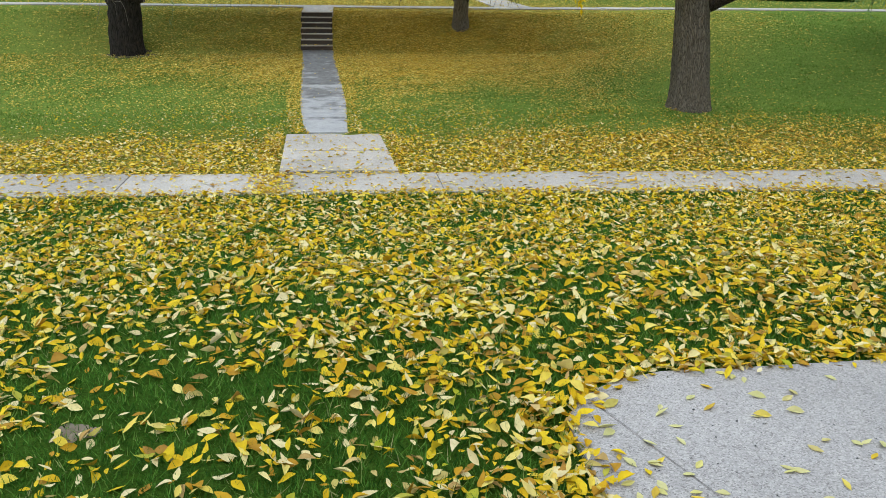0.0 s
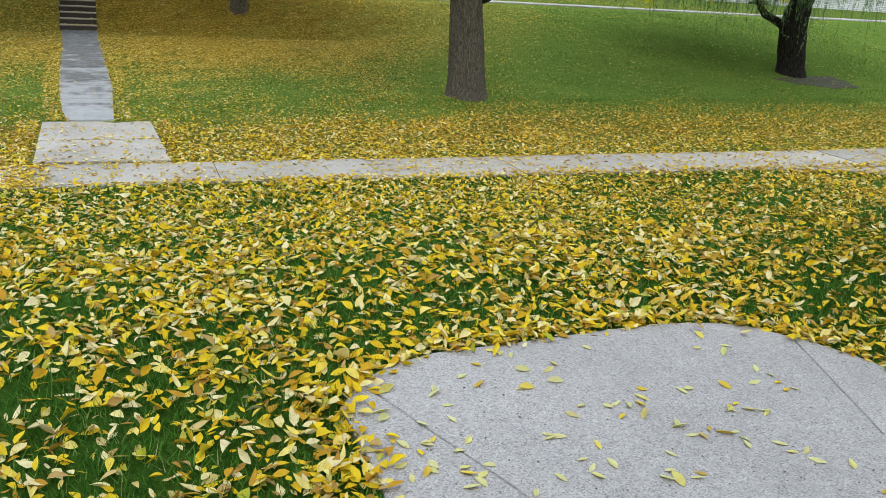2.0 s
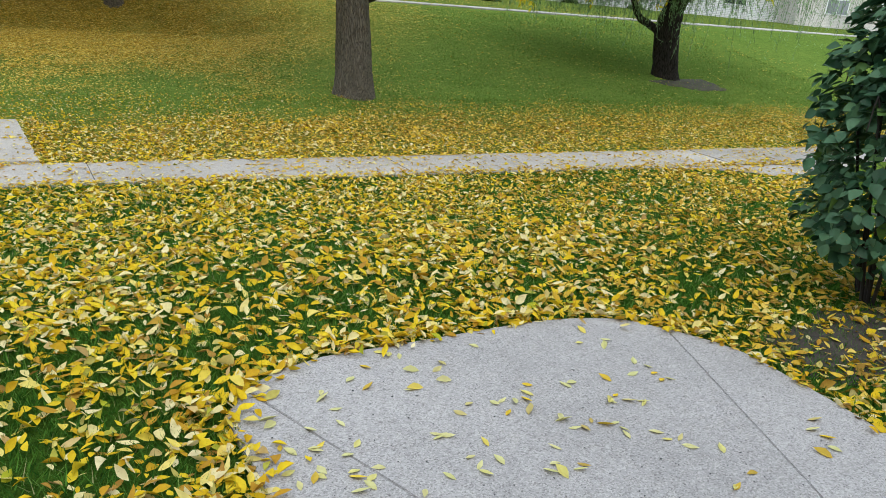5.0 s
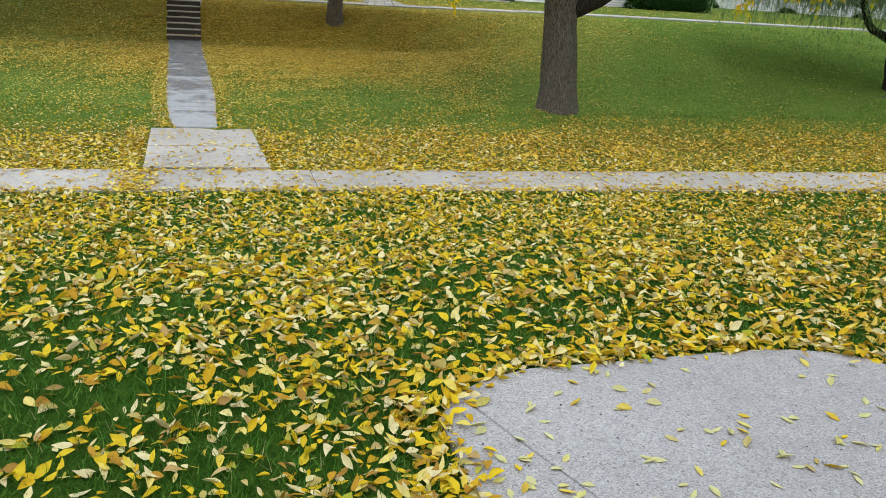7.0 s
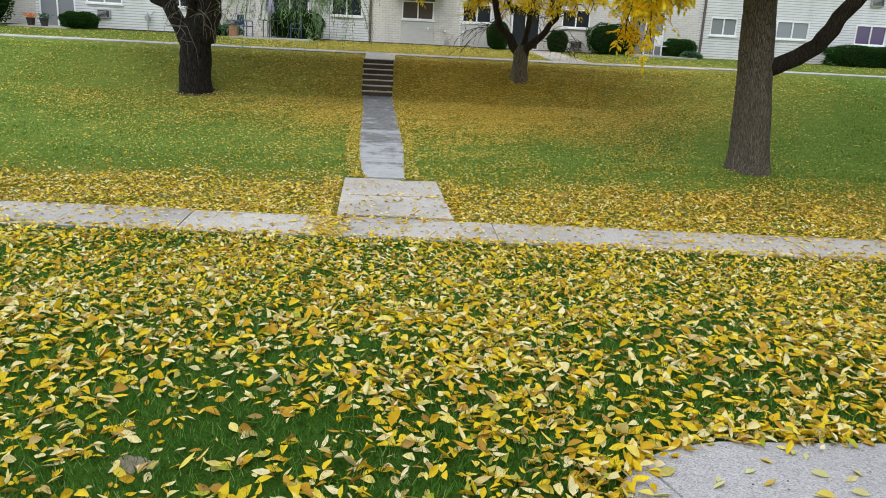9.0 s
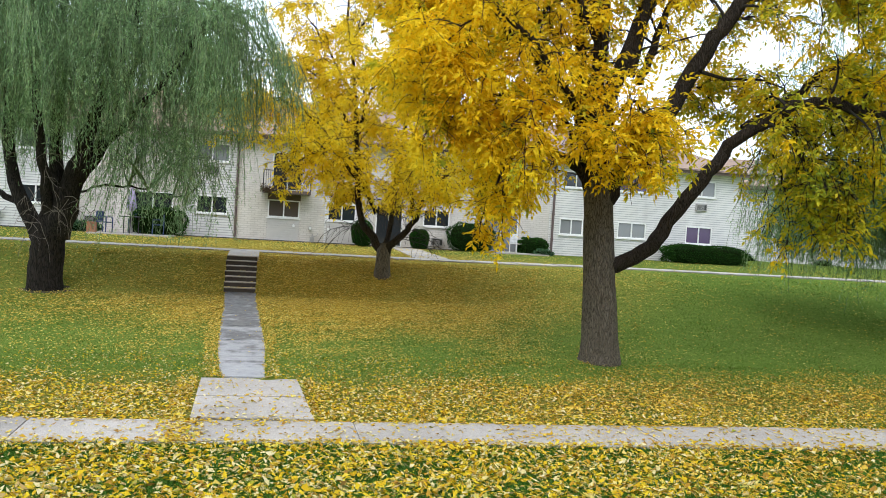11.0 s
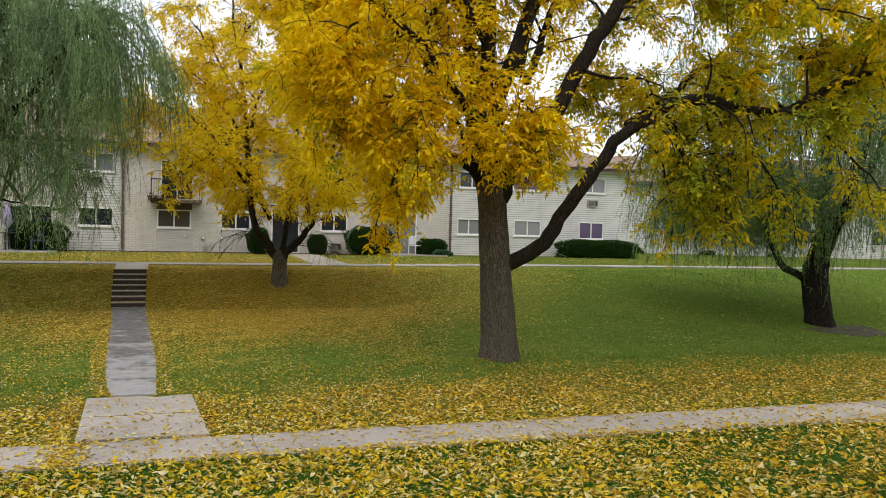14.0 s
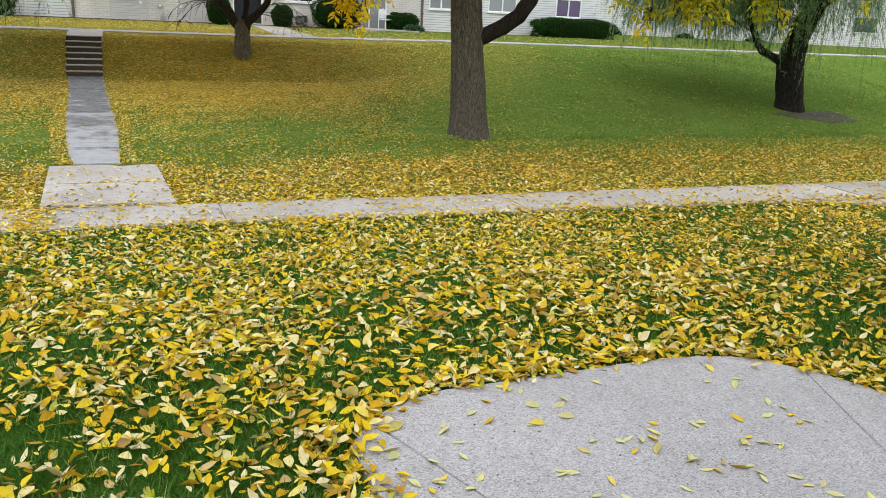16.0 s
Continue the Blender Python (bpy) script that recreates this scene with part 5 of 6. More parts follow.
# Share of brown leaves, raised to the right partly as painted tree shade.
brown_shaded = lambda u, v: 0.08 + 0.5 * step01(u, 2.0, 8.0)  # noqa: E731
strew("fallen_leaves", -5, 9, 1.4, 6.6, 1100, 11, M_LITTER, 0.094, True, "yellow and tan ash leaves thickly scattered over the front lawn", lambda u, v: 1 - brown_shaded(u, v))
strew("fallen_leaves", 1, 9, 1.4, 6.6, 1100, 17, M_LITTER_MID, 0.094, True, "golden brown ash leaves on the lawn by the shrub, toned darker for tree shade", brown_shaded)
strew("fallen_leaves", -9, 13, 6.6, 9.42, 1150, 15, M_LITTER, 0.086, False, "yellow ash leaves on the lawn before the lower walk", lambda u, v: 1 - brown_shaded(u, v))
strew("fallen_leaves", 1, 13, 6.6, 9.42, 1150, 18, M_LITTER_MID, 0.086, False, "golden brown ash leaves before the bend of the walk, toned darker for tree shade", brown_shaded)
round_about = lambda u, v: 0.5 * (((v < 1.4) | (u < -5) | (u > 9)) & (np.hypot(u - 6.9, v - 3.5) > 1.2)) * (1 - step01(np.abs(u - 1), 6, 13)) * (1 - step01(-v, 1.5, 4.2))  # noqa: E731
strew("fallen_leaves", -12, 14, -4.0, 6.6, 650, 16, M_LITTER, 0.088, False, "yellow ash leaves thinning out towards the unseen brick wall", round_about)
# Share of the darker leaves below the ash, partly its shade in colour.
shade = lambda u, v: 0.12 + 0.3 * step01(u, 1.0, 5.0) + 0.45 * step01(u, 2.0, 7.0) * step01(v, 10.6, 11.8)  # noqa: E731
strew("fallen_leaves", -14, 20, 9.4, 14.8, 1500, 12, M_LITTER, 0.072, False, "yellow leaves along the lower walk and lawn edge", lambda u, v: 1 - shade(u, v))
strew("fallen_leaves", -14, 20, 9.4, 14.8, 1500, 14, M_LITTER_MID, 0.072, False, "golden brown leaves under the large ash tree, toned darker for its shade", shade)
strew("fallen_leaves", -22, 26, 14.8, 37.2, 1900, 13, M_LITTER_FAR, 0.060, False, "brown and gold leaves carpeting the bank below the steps")


def slab_drift():
    """Leaves heaped against the slab's rim, some lapping over it."""
    r = np.random.default_rng(31)
    u, v = r.uniform(-1.0, 6.5, 26000), r.uniform(1.2, 6.0, 26000)
    inside, x, y, left, top = on_slab(u, v)
    from_left, from_top = x - left, top - y
    over = inside & (r.uniform(0, 1, len(u)) < 0.75 * np.exp(-from_left / 0.07) + 0.22 * np.exp(-from_top / 0.05))
    beside = ~inside & (x > left - 0.3) & (y < top + 0.14) & (x < 4.2) & (r.uniform(0, 1, len(u)) < np.where(x < left, 0.6 * np.exp((x - left) / 0.13), 0.6))
    pick = over | beside
    u, v, n = u[pick], v[pick], int(pick.sum())
    a = r.uniform(0, 2 * np.pi, n)
    z = np.where(over[pick], 0.240, 0.222)
    base = np.stack([u, v, z + np.where(over[pick], r.uniform(0.002, 0.03, n), r.uniform(0.01, 0.07, n))], 1)
    way = np.stack([np.cos(a), np.sin(a), r.normal(0, 0.25, n)], 1)
    face = unit(np.array([0, 0, 1.0]) + r.normal(0, 0.22, (n, 3)))
    L = 0.092 * r.uniform(0.5, 1.25, n)
    vv, ff = leaf_arrays(base, way, face, L, L * r.uniform(0.34, 0.58, n), r.uniform(-0.1, 0.7, n), r.uniform(-0.5, 0.8, n), fine=True)
    vv[:, 2] = np.maximum(vv[:, 2], np.repeat(z + 0.002, len(vv) // n))
    return tagged(soup("fallen_leaves", vv, ff, M_LITTER), "drift of curled yellow leaves lapping over the slab's rim", "fallen leaves", kind="stuff")


slab_drift()


def grass(name, u0, u1, v0, v1, per, seed, hgt, wid, label, m=None):
    r = np.random.default_rng(seed)
    n = int((u1 - u0) * (v1 - v0) * per)
    u, v = r.uniform(u0, u1, n), r.uniform(v0, v1, n)
    inside = on_slab(u, v)[0]
    z, hard = surface(u, v)
    keep = ~inside & ~hard
    u, v, z = u[keep], v[keep], z[keep]
    n = len(u)
    a, b = r.uniform(0, 2 * np.pi, n), r.uniform(0, 2 * np.pi, n)
    L = hgt * r.uniform(0.5, 1.35, n)
    lean = np.stack([np.cos(a), np.sin(a), np.zeros(n)], 1) * (L * r.uniform(0.2, 0.9, n))[:, None]
    side = np.stack([np.cos(b), np.sin(b), np.zeros(n)], 1) * wid * r.uniform(0.6, 1.2, n)[:, None]
    p = np.stack([u, v, z - 0.01], 1)
    up = np.array([0, 0, 1.0])
    tip = p + lean + up * (L * 0.85)[:, None]
    vv = np.stack([p - side, p + side, tip], 1).reshape(-1, 3)
    ff = np.arange(3 * n).reshape(-1, 3)
    return tagged(soup(name, vv, ff, m or M_GRASS), label, "grass", kind="stuff")


M_TURF = leaf_mat("turf_blade", [(0.0, (0.07, 0.145, 0.018)), (0.5, (0.13, 0.23, 0.032)), (0.9, (0.21, 0.315, 0.06)), (1.0, (0.38, 0.36, 0.14))], 0.6, 0.3, gloss=0.08)
grass("grass", -4.5, 9.5, 1.6, 9.45, 2200, 21, 0.075, 0.0046, "dark green mown lawn grass showing between fallen leaves")
grass("grass", -11, 17, 9.2, 14.6, 800, 22, 0.06, 0.0055, "green lawn grass along the walk", M_TURF)

grass("grass", -16, 24, 14.4, 24.5, 260, 23, 0.05, 0.011, "yellow-green mown turf of the sloping back lawn", M_TURF)


# ---- shrubs and hedges ----
def clipped_bush(name, u, v, z, wide, deep, tall, label, n, m=None, leaf=0.05, square=3.0, group=""):
    """A bush of many small leaves round a solid core coloured near-black as inner shade. square: 2 is round, 6 is
    box-like.
    """
    m = m or M_BUSH
    bush = empty(name, u, v, z, label, "bush", group)
    inv = Matrix.Translation(-bush.location)
    p = rng.normal(0, 1, (n, 3))
    p = p / (np.abs(p) ** square).sum(1, keepdims=True) ** (1 / square)
    out = unit(np.sign(p) * np.abs(p) ** (square - 1))
    lump = 1 + 0.06 * np.sin(p[:, :1] * 7 + p[:, 2:] * 5) + rng.normal(0, 0.03, (n, 1))
    p = p * rng.uniform(0.90, 1.0, (n, 1)) * lump * np.array([wide / 2, deep / 2, tall / 2]) + np.array([u, v, z + tall / 2])
    p[:, 2] = np.maximum(p[:, 2], z + 0.05)
    L = leaf * rng.uniform(0.7, 1.4, n)
    vv, ff = diamonds(p, unit(out + rng.normal(0, 0.6, (n, 3))), rng.normal(0, 1, (n, 3)), L, L * 0.6, 0.2)
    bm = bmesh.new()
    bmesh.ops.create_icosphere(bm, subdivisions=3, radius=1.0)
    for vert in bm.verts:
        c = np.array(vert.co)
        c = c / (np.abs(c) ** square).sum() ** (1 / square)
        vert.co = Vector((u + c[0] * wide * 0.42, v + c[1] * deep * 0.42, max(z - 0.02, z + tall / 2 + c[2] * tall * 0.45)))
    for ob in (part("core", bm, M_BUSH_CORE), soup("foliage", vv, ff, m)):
        ob.parent, ob.matrix_parent_inverse = bush, inv
    return bush


# Shade inside the bushes, put into the colour of their cores.
M_BUSH_CORE = plain("bush_inner_shade", (0.010, 0.018, 0.006), 1.0)
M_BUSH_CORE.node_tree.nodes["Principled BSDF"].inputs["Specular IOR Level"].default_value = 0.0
BV = 36.45
for u0, u1, top, label, sq in ((3.8, 4.75, 2.56, "round dark green bush against the painted brick wall", 2.4),
                               (6.55, 7.4, 2.3, "small round dark green bush beside the entry walk", 2.4),
                               (8.3, 10.6, 2.74, "large rounded dark evergreen bush beside the patio door", 3.0),
                               (11.85, 13.25, 2.2, "low clipped green bush next to the white chair", 4.0),
                               (-5.75, -3.45, 2.6, "dense green bush at the edge of the patio", 3.2),
                               (-14.7, -13.2, 2.05, "low clipped green bush below a window", 3.0)):
    clipped_bush("bush", (u0 + u1) / 2, BV, float(height(u0, BV)), u1 - u0, 1.2, top - float(height(u0, BV)), label, 8000, leaf=0.045, square=sq, group="bushes along the wall")
clipped_bush("hedge", 21.65, 36.2, 1.36, 4.45, 1.4, 0.96, "long flat-topped dark green clipped hedge", 24000, leaf=0.045, square=6.0)
clipped_bush("shrub", -17.4, 35.6, 1.35, 2.2, 2.0, 2.8, "tall loose green shrub at the building", 3500, leaf=0.09, square=2.2)
clipped_bush("ground_cover", -7.9, 36.6, 1.36, 1.7, 0.7, 0.42, "low bright green leafy plants beside the patio", 900, M_IVY, 0.12, 2.5)
clipped_bush("ground_cover", 12.9, 35.7, 1.36, 0.9, 0.5, 0.3, "low bright green leafy plants by the doorstep", 500, M_IVY, 0.10, 2.5)

# the leafy shrub at the near bed
near_shrub = empty("shrub", 7.05, 3.75, 0.2, "tall dark green broad-leaved shrub in a bare soil bed", "shrub")
inv = Matrix.Translation(-near_shrub.location)
stems = Tubes()
sb, sd = [], []
for k in range(12):
    a = rng.uniform(0, 2 * np.pi)
    foot = np.array([7.08 + 0.15 * math.cos(a), 3.75 + 0.15 * math.sin(a), 0.15])
    reach_r, topz = rng.uniform(0.25, 0.72), rng.uniform(1.2, 3.3)
    line = smooth_line([foot, foot + np.array([math.cos(a) * reach_r * 0.5, math.sin(a) * reach_r * 0.5, topz * 0.4]), foot + np.array([math.cos(a) * reach_r, math.sin(a) * reach_r, topz * 0.8]), foot + np.array([math.cos(a) * reach_r * 1.1, math.sin(a) * reach_r * 1.1, topz * 0.8 - 0.25])], 12)
    stems.add(line, np.linspace(0.02, 0.005, 12), 5)
n = 5200
th, hz = rng.uniform(0, 2 * np.pi, n), rng.uniform(0, 1, n) ** 0.8
prof = np.interp(hz, [0, 0.1, 0.3, 0.6, 0.85, 1.0], [0.45, 0.72, 0.80, 0.72, 0.48, 0.1])
rad = prof * (1 + 0.16 * np.sin(th * 4 + hz * 9) + 0.1 * np.sin(th * 9 - hz * 14)) * rng.uniform(0.6, 1.02, n)
at = np.stack([7.06 + rad * np.cos(th), 3.75 + rad * np.sin(th), 0.56 + hz * 2.8], 1)
outw = np.stack([np.cos(th), np.sin(th), rng.uniform(-0.9, 0.1, n)], 1)
L = rng.uniform(0.08, 0.15, n)
vv, ff = leaf_arrays(at, unit(outw + rng.normal(0, 0.45, (n, 3))), unit(outw * 0.6 + np.array([0, 0, 0.9]) + rng.normal(0, 0.35, (n, 3))), L, L * rng.uniform(0.65, 0.9, n), 0.12, -0.2, fine=True)
for ob in (stems.build("woody_stem", M_TWIG), soup("foliage", vv, ff, M_IVY)):
    ob.parent, ob.matrix_parent_inverse = near_shrub, inv


def soil_patch(name, u, v, ru, rv, label, lift=0.02, seed=4, m=None):
    """A low, ragged mound of bare earth."""
    r = np.random.default_rng(seed)
    k, rings = 40, 7
    ph = r.uniform(0, 6, 3)
    ang = np.linspace(0, 2 * np.pi, k, endpoint=False)
    edge = 1 + 0.14 * np.sin(3 * ang + ph[0]) + 0.09 * np.sin(7 * ang + ph[1]) + 0.05 * np.sin(13 * ang + ph[2])
    verts = [(u, v, float(height(u, v)) + lift)]
    for i in range(1, rings + 1):
        f = i / rings
        for a, e in zip(ang, edge):
            x, y = u + ru * f * e * math.cos(a), v + rv * f * e * math.sin(a)
            verts.append((x, y, float(height(x, y)) + lift * (1 - f**3) + r.normal(0, 0.006) * (1 - f) - (0.015 if i == rings else 0)))
    faces = [(0, 1 + j, 1 + (j + 1) % k) for j in range(k)]
    for i in range(rings - 1):
        for j in range(k):
            a, b = 1 + i * k + j, 1 + i * k + (j + 1) % k
            faces += [(a, a + k, b + k), (a, b + k, b)]
    return tagged(soup(name, verts, faces, m or M_SOIL, smooth=True), label, "soil", kind="structure")


soil_patch("soil_bed", 6.35, 3.05, 1.15, 0.75, "bare dark soil bed under the shrub", 0.03)
soil_patch("bare_earth", 17.75, 16.35, 1.45, 0.65, "worn bare earth around the willow trunk", 0.015, 9, M_EARTH)
soil_patch("bare_earth", -1.46, 3.93, 0.14, 0.10, "small worn patch of dry pale earth in the front lawn", 0.014, 12, M_DUST)
soil_patch("bare_earth", -5.5, 21.8, 0.75, 0.45, "dark bare earth around the old willow trunk", 0.015, 10, M_EARTH)

# ---- building details ----
bed = bmesh.new()
for k in range(46):
    u0, u1 = -9.0 + k * 0.4, -9.0 + (k + 1) * 0.4
    zz = float(height(u0, 37.0))
    front = [FV - 0.62 - 0.10 * math.sin(k * 1.7) - 0.05 * math.sin(k * 0.6), FV - 0.62 - 0.10 * math.sin((k + 1) * 1.7) - 0.05 * math.sin((k + 1) * 0.6)]
    low = [bed.verts.new((u0, front[0], zz - 0.01)), bed.verts.new((u1, front[1], zz - 0.01))]
    mid = [bed.verts.new((u0, FV - 0.35, zz + 0.05 + 0.01 * math.sin(k))), bed.verts.new((u1, FV - 0.35, zz + 0.05 + 0.01 * math.sin(k + 1)))]
    back = [bed.verts.new((u0, FV - 0.05, zz + 0.03)), bed.verts.new((u1, FV - 0.05, zz + 0.03))]
    bed.faces.new([low[0], low[1], mid[1], mid[0]])
    bed.faces.new([mid[0], mid[1], back[1], back[0]])
bmesh.ops.remove_doubles(bed, verts=bed.verts, dist=0.004)
tagged(part("soil_strip", bed, M_SOIL, None, smooth=True), "bare dark soil strip along the foot of the wall", "soil", kind="structure")
for a, b in ((-0.05, 1.45), (2.68, 4.12)):
    panel = under(boxed("infill_panel", (a, FV - 0.016, FZ - 0.02, b, FV - 0.004, 2.40), M_PANEL), house)
    for k in range(10):
        z0 = FZ + 0.04 + k * 0.101
        bm = bmesh.new()
        ring = [bm.verts.new((u, v, z)) for u in (a + 0.02, b - 0.02) for v, z in ((FV - 0.018, z0), (FV - 0.046, z0 + 0.003), (FV - 0.024, z0 + 0.097), (FV - 0.018, z0 + 0.097))]
        for q in range(4):
            bm.faces.new([ring[q], ring[(q + 1) % 4], ring[4 + (q + 1) % 4], ring[4 + q]])
        bm.faces.new(ring[:4][::-1])
        bm.faces.new(ring[4:])
        part("board", bm, M_BOARD, panel)
under(boxed("balcony_recess_panel", (-0.05, FV - 0.024, 3.27, 1.45, FV - 0.004, 3.55), M_WOOD), house)


def downspout(u):
    bm = bmesh.new()
    box(bm, u - 0.05, FV - 0.10, FZ + 0.12, u + 0.05, FV - 0.012, EAVE - 0.02, bevel=0.015)
    box(bm, u - 0.05, FV - 0.30, FZ + 0.02, u + 0.05, FV - 0.012, FZ + 0.12, bevel=0.015)
    for z in (2.2, 3.4, 4.6, 5.6):
        box(bm, u - 0.065, FV - 0.108, z, u + 0.065, FV - 0.006, z + 0.05)
    under(part("downspout", bm, M_PIPE, None, "brown metal downspout"), house)


downspout(-1.44)
downspout(13.88)
downspout(-8.2)

# balcony with rail and withered planting
balcony = under(boxed("balcony", (-0.30, FV - 0.95, 3.56, 1.85, FV - 0.01, 3.72), M_FASCIA, None, "dark timber balcony with iron rail", 0.01), house)
for k in range(23):
    u = -0.27 + k * 0.0945
    boxed("baluster", (u, FV - 0.93, 3.72, u + 0.018, FV - 0.912, 4.56), M_DARK, balcony)
boxed("rail", (-0.30, FV - 0.95, 4.56, 1.85, FV - 0.90, 4.60), M_DARK, balcony)
for u in (-0.30, 1.81):
    boxed("post", (u, FV - 0.95, 3.72, u + 0.04, FV - 0.91, 4.62), M_DARK, balcony)
n = 700
at = np.stack([rng.uniform(-0.4, 0.75, n), rng.uniform(FV - 1.1, FV - 0.85, n), 3.62 + rng.uniform(0, 0.36, n) * rng.uniform(0.3, 1, n)], 1)
vv, ff = diamonds(at, rng.normal(0, 1, (n, 3)) + np.array([0, -0.3, -0.4]), rng.normal(0, 1, (n, 3)), rng.uniform(0.05, 0.12, n), rng.uniform(0.03, 0.05, n), 0.2)
M_WITHERED = leaf_mat("withered_leaf", [(0.0, (0.05, 0.035, 0.025)), (0.6, (0.11, 0.07, 0.05)), (1.0, (0.16, 0.12, 0.06))], 0.8, 0.15)
tagged(soup("balcony_plants", vv, ff, M_WITHERED), "withered brown plants trailing over the balcony edge", "plants", kind="stuff")


def wall_lamp(u, z):
    lamp = under(boxed("wall_lamp", (u - 0.05, FV - 0.16, z, u + 0.05, FV - 0.032, z + 0.12), M_WHITE, None, "small white wall lamp", 0.01), house)
    boxed("back_plate", (u - 0.07, FV - 0.031, z - 0.03, u + 0.07, FV - 0.020, z + 0.15), M_METAL, lamp)


for u, z in ((1.18, 2.06), (2.78, 1.98), (1.95, 1.98)):
    wall_lamp(u, z)


def gas_meter(u, z, label):
    """A gas meter on bent pipes."""
    meter = empty("gas_meter", u, FV - 0.2, z, label, "gas meter")
    inv = Matrix.Translation(-meter.location)
    pipe = Tubes()
    pipe.add(smooth_line([(u, FV - 0.12, z - 0.3), (u, FV - 0.12, z + 0.2), (u + 0.02, FV - 0.14, z + 0.42)], 8), np.full(8, 0.025), 8)
    pipe.add(smooth_line([(u + 0.05, FV - 0.14, z + 0.3), (u + 0.2, FV - 0.14, z + 0.36), (u + 0.28, FV - 0.06, z + 0.5)], 8), np.full(8, 0.02), 8)
    bm = box(bmesh.new(), u - 0.10, FV - 0.26, z + 0.05, u + 0.10, FV - 0.12, z + 0.30, bevel=0.03)
    for ob in (pipe.build("pipe", M_METAL), part("meter_body", bm, M_METAL)):
        ob.parent, ob.matrix_parent_inverse = meter, inv


gas_meter(2.05, 1.36, "grey gas meter and pipes on the brick wall")
gas_meter(-11.3, 1.75, "small grey utility meter on the white siding")

# stoops
for u0, u1, v0, label in ((10.2, 13.0, 35.2, "pale concrete doorstep slab before the sliding door"), (-7.2, -3.9, 34.6, "concrete patio slab in front of the dark patio door"), (-16.6, -14.2, 35.6, "concrete doorstep slab by the potted plants")):
    z = float(height((u0 + u1) / 2, 36.0))
    tagged(boxed("doorstep_slab", (u0, v0, z - 0.06, u1, FV - 0.01, z + 0.06), M_WALK, None, label, 0.01), kind="structure", category="doorstep")


def plastic_chair(u, v, z, turn, label, m, group=""):
    """A moulded garden chair: seat, slatted back, arms and four legs."""
    chair = empty("garden_chair", u, v, z, label, "chair", group)

    def add(name, dims, bevel=0.012):
        return boxed(name, dims, m, chair, bevel=bevel)

    add("seat", (-0.24, -0.22, 0.40, 0.24, 0.24, 0.44))
    for k in range(5):
        add("back_slat", (-0.22 + k * 0.092, 0.22, 0.46, -0.15 + k * 0.092, 0.25, 0.80), 0.006)
    add("top_rail", (-0.25, 0.215, 0.80, 0.25, 0.26, 0.88))
    for x in (-0.27, 0.23):
        add("arm", (x, -0.20, 0.62, x + 0.04, 0.24, 0.66))
        for y in (-0.22, 0.22):
            add("leg", (x, y, 0.0, x + 0.04, y + 0.04, 0.62 if y < 0 else 0.82), 0.008)
    chair.rotation_euler.z = radians(turn)
    return chair


plastic_chair(11.75, 36.35, float(height(11.75, 36)) + 0.06, 30, "white moulded plastic chair on the doorstep slab", M_PLASTIC)
pz = float(height(-5.5, 36.0)) + 0.06
for u, v, t in ((-6.7, 35.7, 70), (-5.6, 36.5, 0), (-4.6, 35.8, -80)):
    plastic_chair(u, v, pz, t, "dark blue patio chair beside the round table", M_BLUE, "patio chairs")
table = empty("patio_table", -5.65, 35.7, pz, "round dark patio table with a lilac parasol through it", "table")
bm = bmesh.new()
bmesh.ops.create_cone(bm, cap_ends=True, segments=28, radius1=0.52, radius2=0.52, depth=0.03, matrix=Matrix.Translation((0, 0, 0.71)))
part("tabletop", bm, M_DARK, table)
for a in range(4):
    bm = bmesh.new()
    box(bm, 0.30 * math.cos(a * 1.571) - 0.018, 0.30 * math.sin(a * 1.571) - 0.018, 0, 0.30 * math.cos(a * 1.571) + 0.018, 0.30 * math.sin(a * 1.571) + 0.018, 0.70, 0.005)
    part("leg", bm, M_DARK, table)
parasol = empty("parasol", -5.65, 35.7, pz, "closed lilac cloth parasol standing in the patio table", "parasol")
bm = bmesh.new()
bmesh.ops.create_cone(bm, cap_ends=True, segments=10, radius1=0.022, radius2=0.022, depth=2.0, matrix=Matrix.Translation((0, 0, 1.0)))
part("pole", bm, M_METAL, parasol)
fold_line = Tubes()
fold_line.add([(0, 0, 0.95), (0, 0, 1.1), (0, 0, 1.5), (0, 0, 1.85), (0, 0, 1.98)], [0.05, 0.20, 0.15, 0.07, 0.02], 14, 0.16)
fold_line.build("canopy", M_PURPLE, parasol)
tagged(boxed("planter_box", (-7.3, 35.1, pz - 0.06, -6.95, 35.45, pz + 0.42), M_TERRA, None, "", 0.015), "square red-brown timber planter box at the patio edge", "planter")
for k, (u, m) in enumerate(((-15.75, M_DARK), (-15.2, M_DARK))):
    pot = empty("flower_pot", u, 35.9, float(height(u, 35.9)) + 0.06, "dark pot with small orange flowers by the door" if k == 0 else "dark pot with green leaves by the door", "plant pot")
    bm = bmesh.new()
    bmesh.ops.create_cone(bm, cap_ends=True, segments=16, radius1=0.13, radius2=0.19, depth=0.32, matrix=Matrix.Translation((0, 0, 0.16)))
    part("pot", bm, m, pot)
    n = 160
    vv, ff = diamonds(np.stack([rng.normal(0, 0.12, n), rng.normal(0, 0.12, n), rng.uniform(0.32, 0.48, n)], 1), rng.normal(0, 1, (n, 3)), rng.normal(0, 1, (n, 3)), rng.uniform(0.05, 0.09, n), rng.uniform(0.04, 0.06, n), 0.2)
    soup("blossom" if k == 0 else "foliage", vv, ff, M_ORANGE if k == 0 else M_IVY, pot)

# ---- the second building, far off to one side ----
far_house = empty("apartment_building", 33.7, 46.0, 0.9, "white sided apartment building behind the far willow", "building")
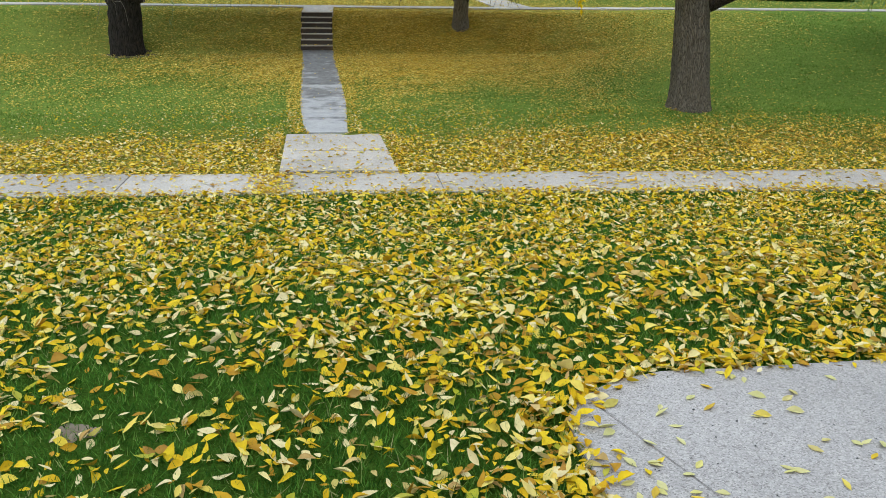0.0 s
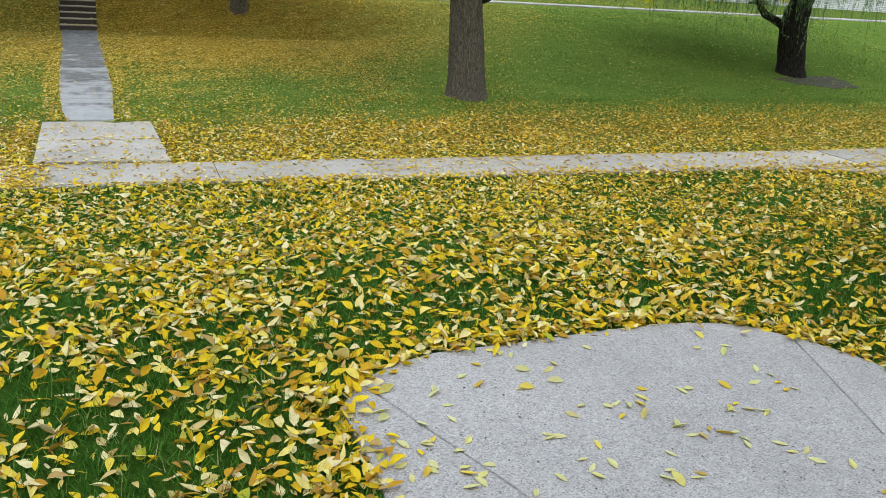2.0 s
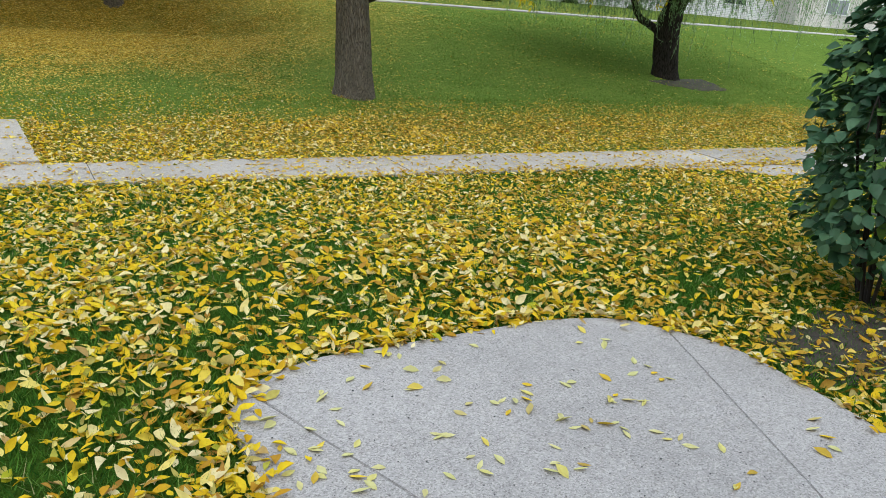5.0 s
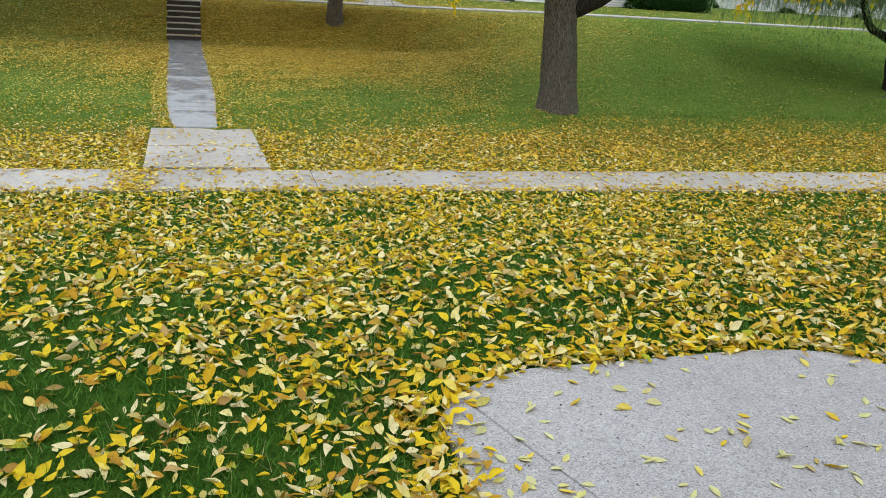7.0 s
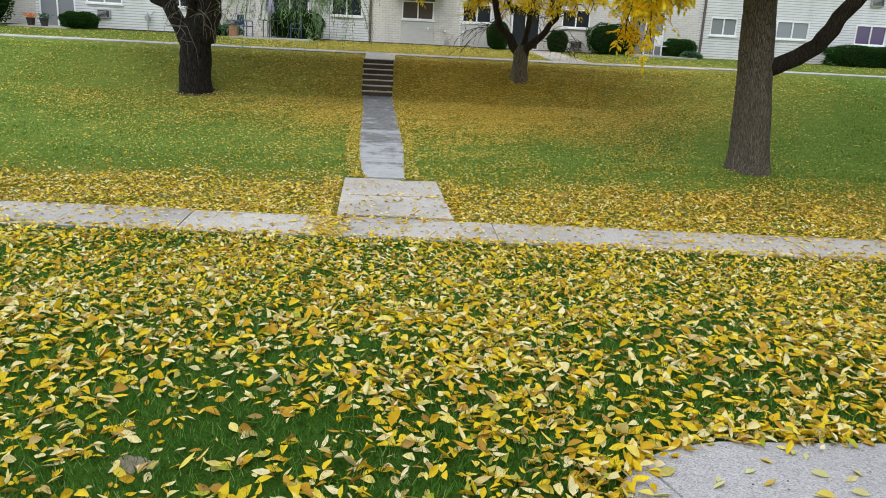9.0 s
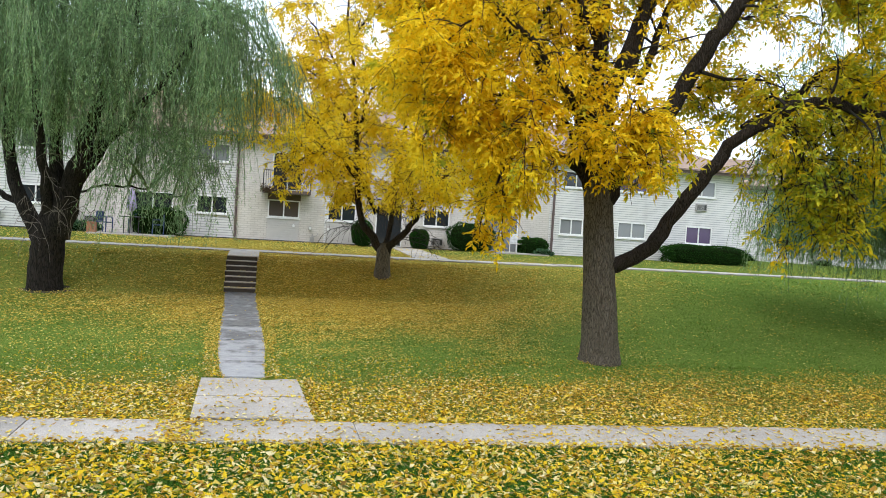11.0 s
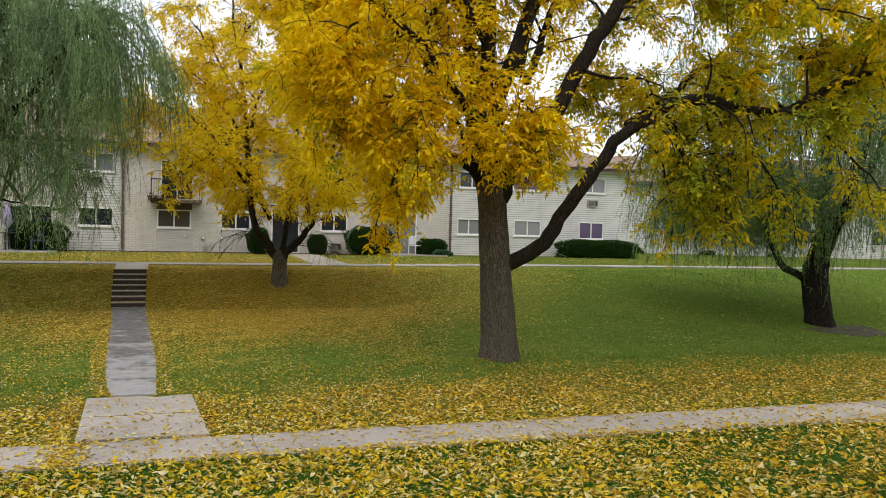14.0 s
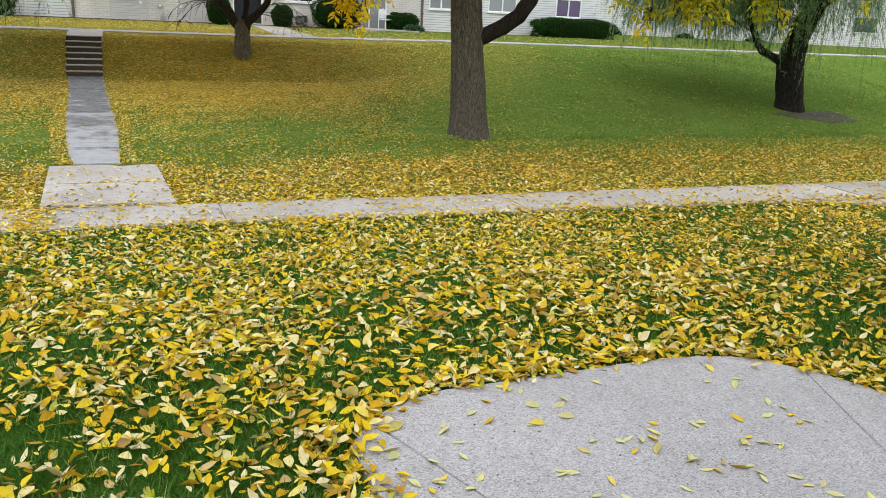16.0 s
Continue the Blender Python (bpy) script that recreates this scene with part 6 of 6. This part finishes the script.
far_house.rotation_euler.z = radians(-21)
HZ = 0.2


def far_part(name, dims, m, parent=None, bevel=0.0):
    return boxed(name, dims, m, parent or far_house, bevel=bevel)


for a, b, v0, m in ((-7.5, 17.5, 0.0, M_SIDE), (17.5, 26.0, -2.2, M_WALL)):
    far_part("wall", (a, v0, HZ - 0.6, b - 0.01, v0 + 9.0, HZ + 5.0), m)
    far_part("fascia", (a - 0.4, v0 - 0.6, HZ + 5.0, b + 0.4, v0 - 0.5, HZ + 5.25), M_FASCIA)
    bm = bmesh.new()
    c = [bm.verts.new(p) for p in ((a - 0.5, v0 - 0.6, HZ + 5.2), (b + 0.5, v0 - 0.6, HZ + 5.2), (b + 0.5, v0 + 9.6, HZ + 5.2), (a - 0.5, v0 + 9.6, HZ + 5.2), (a + 4, v0 + 4.5, HZ + 7.4), (b - 4, v0 + 4.5, HZ + 7.4))]
    for f in ((0, 1, 5, 4), (1, 2, 5), (2, 3, 4, 5), (3, 0, 4), (3, 2, 1, 0)):
        bm.faces.new([c[i] for i in f])
    part("roof", bm, M_ROOF, far_house)
for u, v0 in ((-5.0, 0.0), (-1.0, 0.0), (3.5, 0.0), (8.0, 0.0), (13.2, 0.0), (19.6, -2.2), (23.0, -2.2)):
    for z0 in (1.2, 3.6):
        w = far_part("window", (u, v0 - 0.05, HZ + z0, u + 1.7, v0 + 0.02, HZ + z0 + 1.05), M_WHITE)
        for k in range(2):
            boxed("pane", (u + 0.07 + k * 0.81, v0 - 0.065, HZ + z0 + 0.07, u + 0.82 + k * 0.81, v0 - 0.053, HZ + z0 + 0.98), M_GLASS_LITE if u > 19 else M_GLASS, w)
for u, z in ((-3.0, 0.0), (1.8, 0.0), (6.4, 0.0), (21.8, -2.2)):
    clipped_bush("bush", *(Matrix.Translation((33.7, 46.0, 0)) @ Matrix.Rotation(radians(-21), 4, "Z") @ Vector((u, z - 1.0, 0.0)))[:2], 0.85, 1.5, 1.0, 0.9, "small dark bush before the far building", 700, square=2.6, group="bushes of the far building")

# ---- leaves lying on the near slab, each by itself ----
SLAB_LEAVES = [(2.46, 4.10), (2.69, 3.92), (2.58, 3.71), (3.02, 4.07), (1.62, 3.48), (1.80, 3.27), (1.58, 3.29), (1.45, 3.32), (2.25, 3.20), (2.59, 3.41), (2.46, 3.03), (2.80, 3.38), (3.00, 3.40), (2.90, 3.23), (3.03, 3.09), (3.30, 3.40), (3.78, 3.86), (3.93, 3.77), (3.61, 3.38), (3.24, 2.93), (3.45, 3.14), (3.28, 2.80), (3.65, 3.06), (4.02, 3.41), (4.04, 3.22), (3.48, 2.67), (3.56, 2.57), (2.81, 2.63), (2.12, 2.83), (2.32, 2.86), (1.66, 2.89), (1.40, 3.04), (1.53, 3.07), (1.82, 3.03), (2.10, 3.80), (1.80, 3.77), (1.44, 3.66), (3.51, 2.19), (4.44, 2.42), (4.37, 2.22), (2.65, 2.67), (3.04, 2.97), (2.33, 3.68)]
shapes = []
for k in range(8):
    L = np.array([rng.uniform(0.075, 0.115)])
    vv, ff = leaf_arrays(np.array([[-L[0] / 2, 0, 0.004]]), np.array([[1.0, 0, 0]]), np.array([[0, rng.normal(0, 0.15), 1.0]]), L, L * rng.uniform(0.28, 0.5), rng.uniform(0.05, 0.35), rng.uniform(0.0, 0.35), fine=True)
    vv[:, 2] -= vv[:, 2].min() - 0.003
    me = bpy.data.meshes.new("fallen_leaf")
    me.from_pydata([tuple(map(float, p)) for p in vv], [], [tuple(map(int, f)) for f in ff])
    me.materials.append(M_LEAF_ONE)
    shapes.append(me)
spots = list(SLAB_LEAVES)
for u, v in SLAB_LEAVES:
    spots.append((u + rng.normal(0, 0.11), v + rng.normal(0, 0.11)))
    if rng.uniform() < 0.5:
        spots.append((u + rng.normal(0, 0.05), v + rng.normal(0, 0.05)))
for u, v in spots:
    leaf = new("fallen_leaf", shapes[int(rng.integers(8))])
    leaf.location = (u, v, SLAB_Z)
    leaf.rotation_euler.z = rng.uniform(0, 6.28)
    tagged(leaf, "pale yellow ash leaf lying flat on the concrete slab", "leaf", "leaves on the slab")

# crumbs of bark and grit on the slab
n = 600
cu, cv = rng.uniform(1.0, 5.2, n), rng.uniform(1.6, 4.4, n)
ok = on_slab(cu, cv)[0]
cu, cv = cu[ok], cv[ok]
n = len(cu)
L = rng.uniform(0.006, 0.018, n)
vv, ff = diamonds(np.stack([cu, cv, np.full(n, SLAB_Z + 0.004)], 1), np.stack([rng.normal(0, 1, n), rng.normal(0, 1, n), np.zeros(n)], 1), np.tile([0, 0, 1.0], (n, 1)) + rng.normal(0, 0.2, (n, 3)), L, L * 0.7, 0.3)
tagged(soup("crumbs", vv, ff, M_DARK), "dark crumbs of bark and grit on the concrete slab", "debris", kind="stuff")
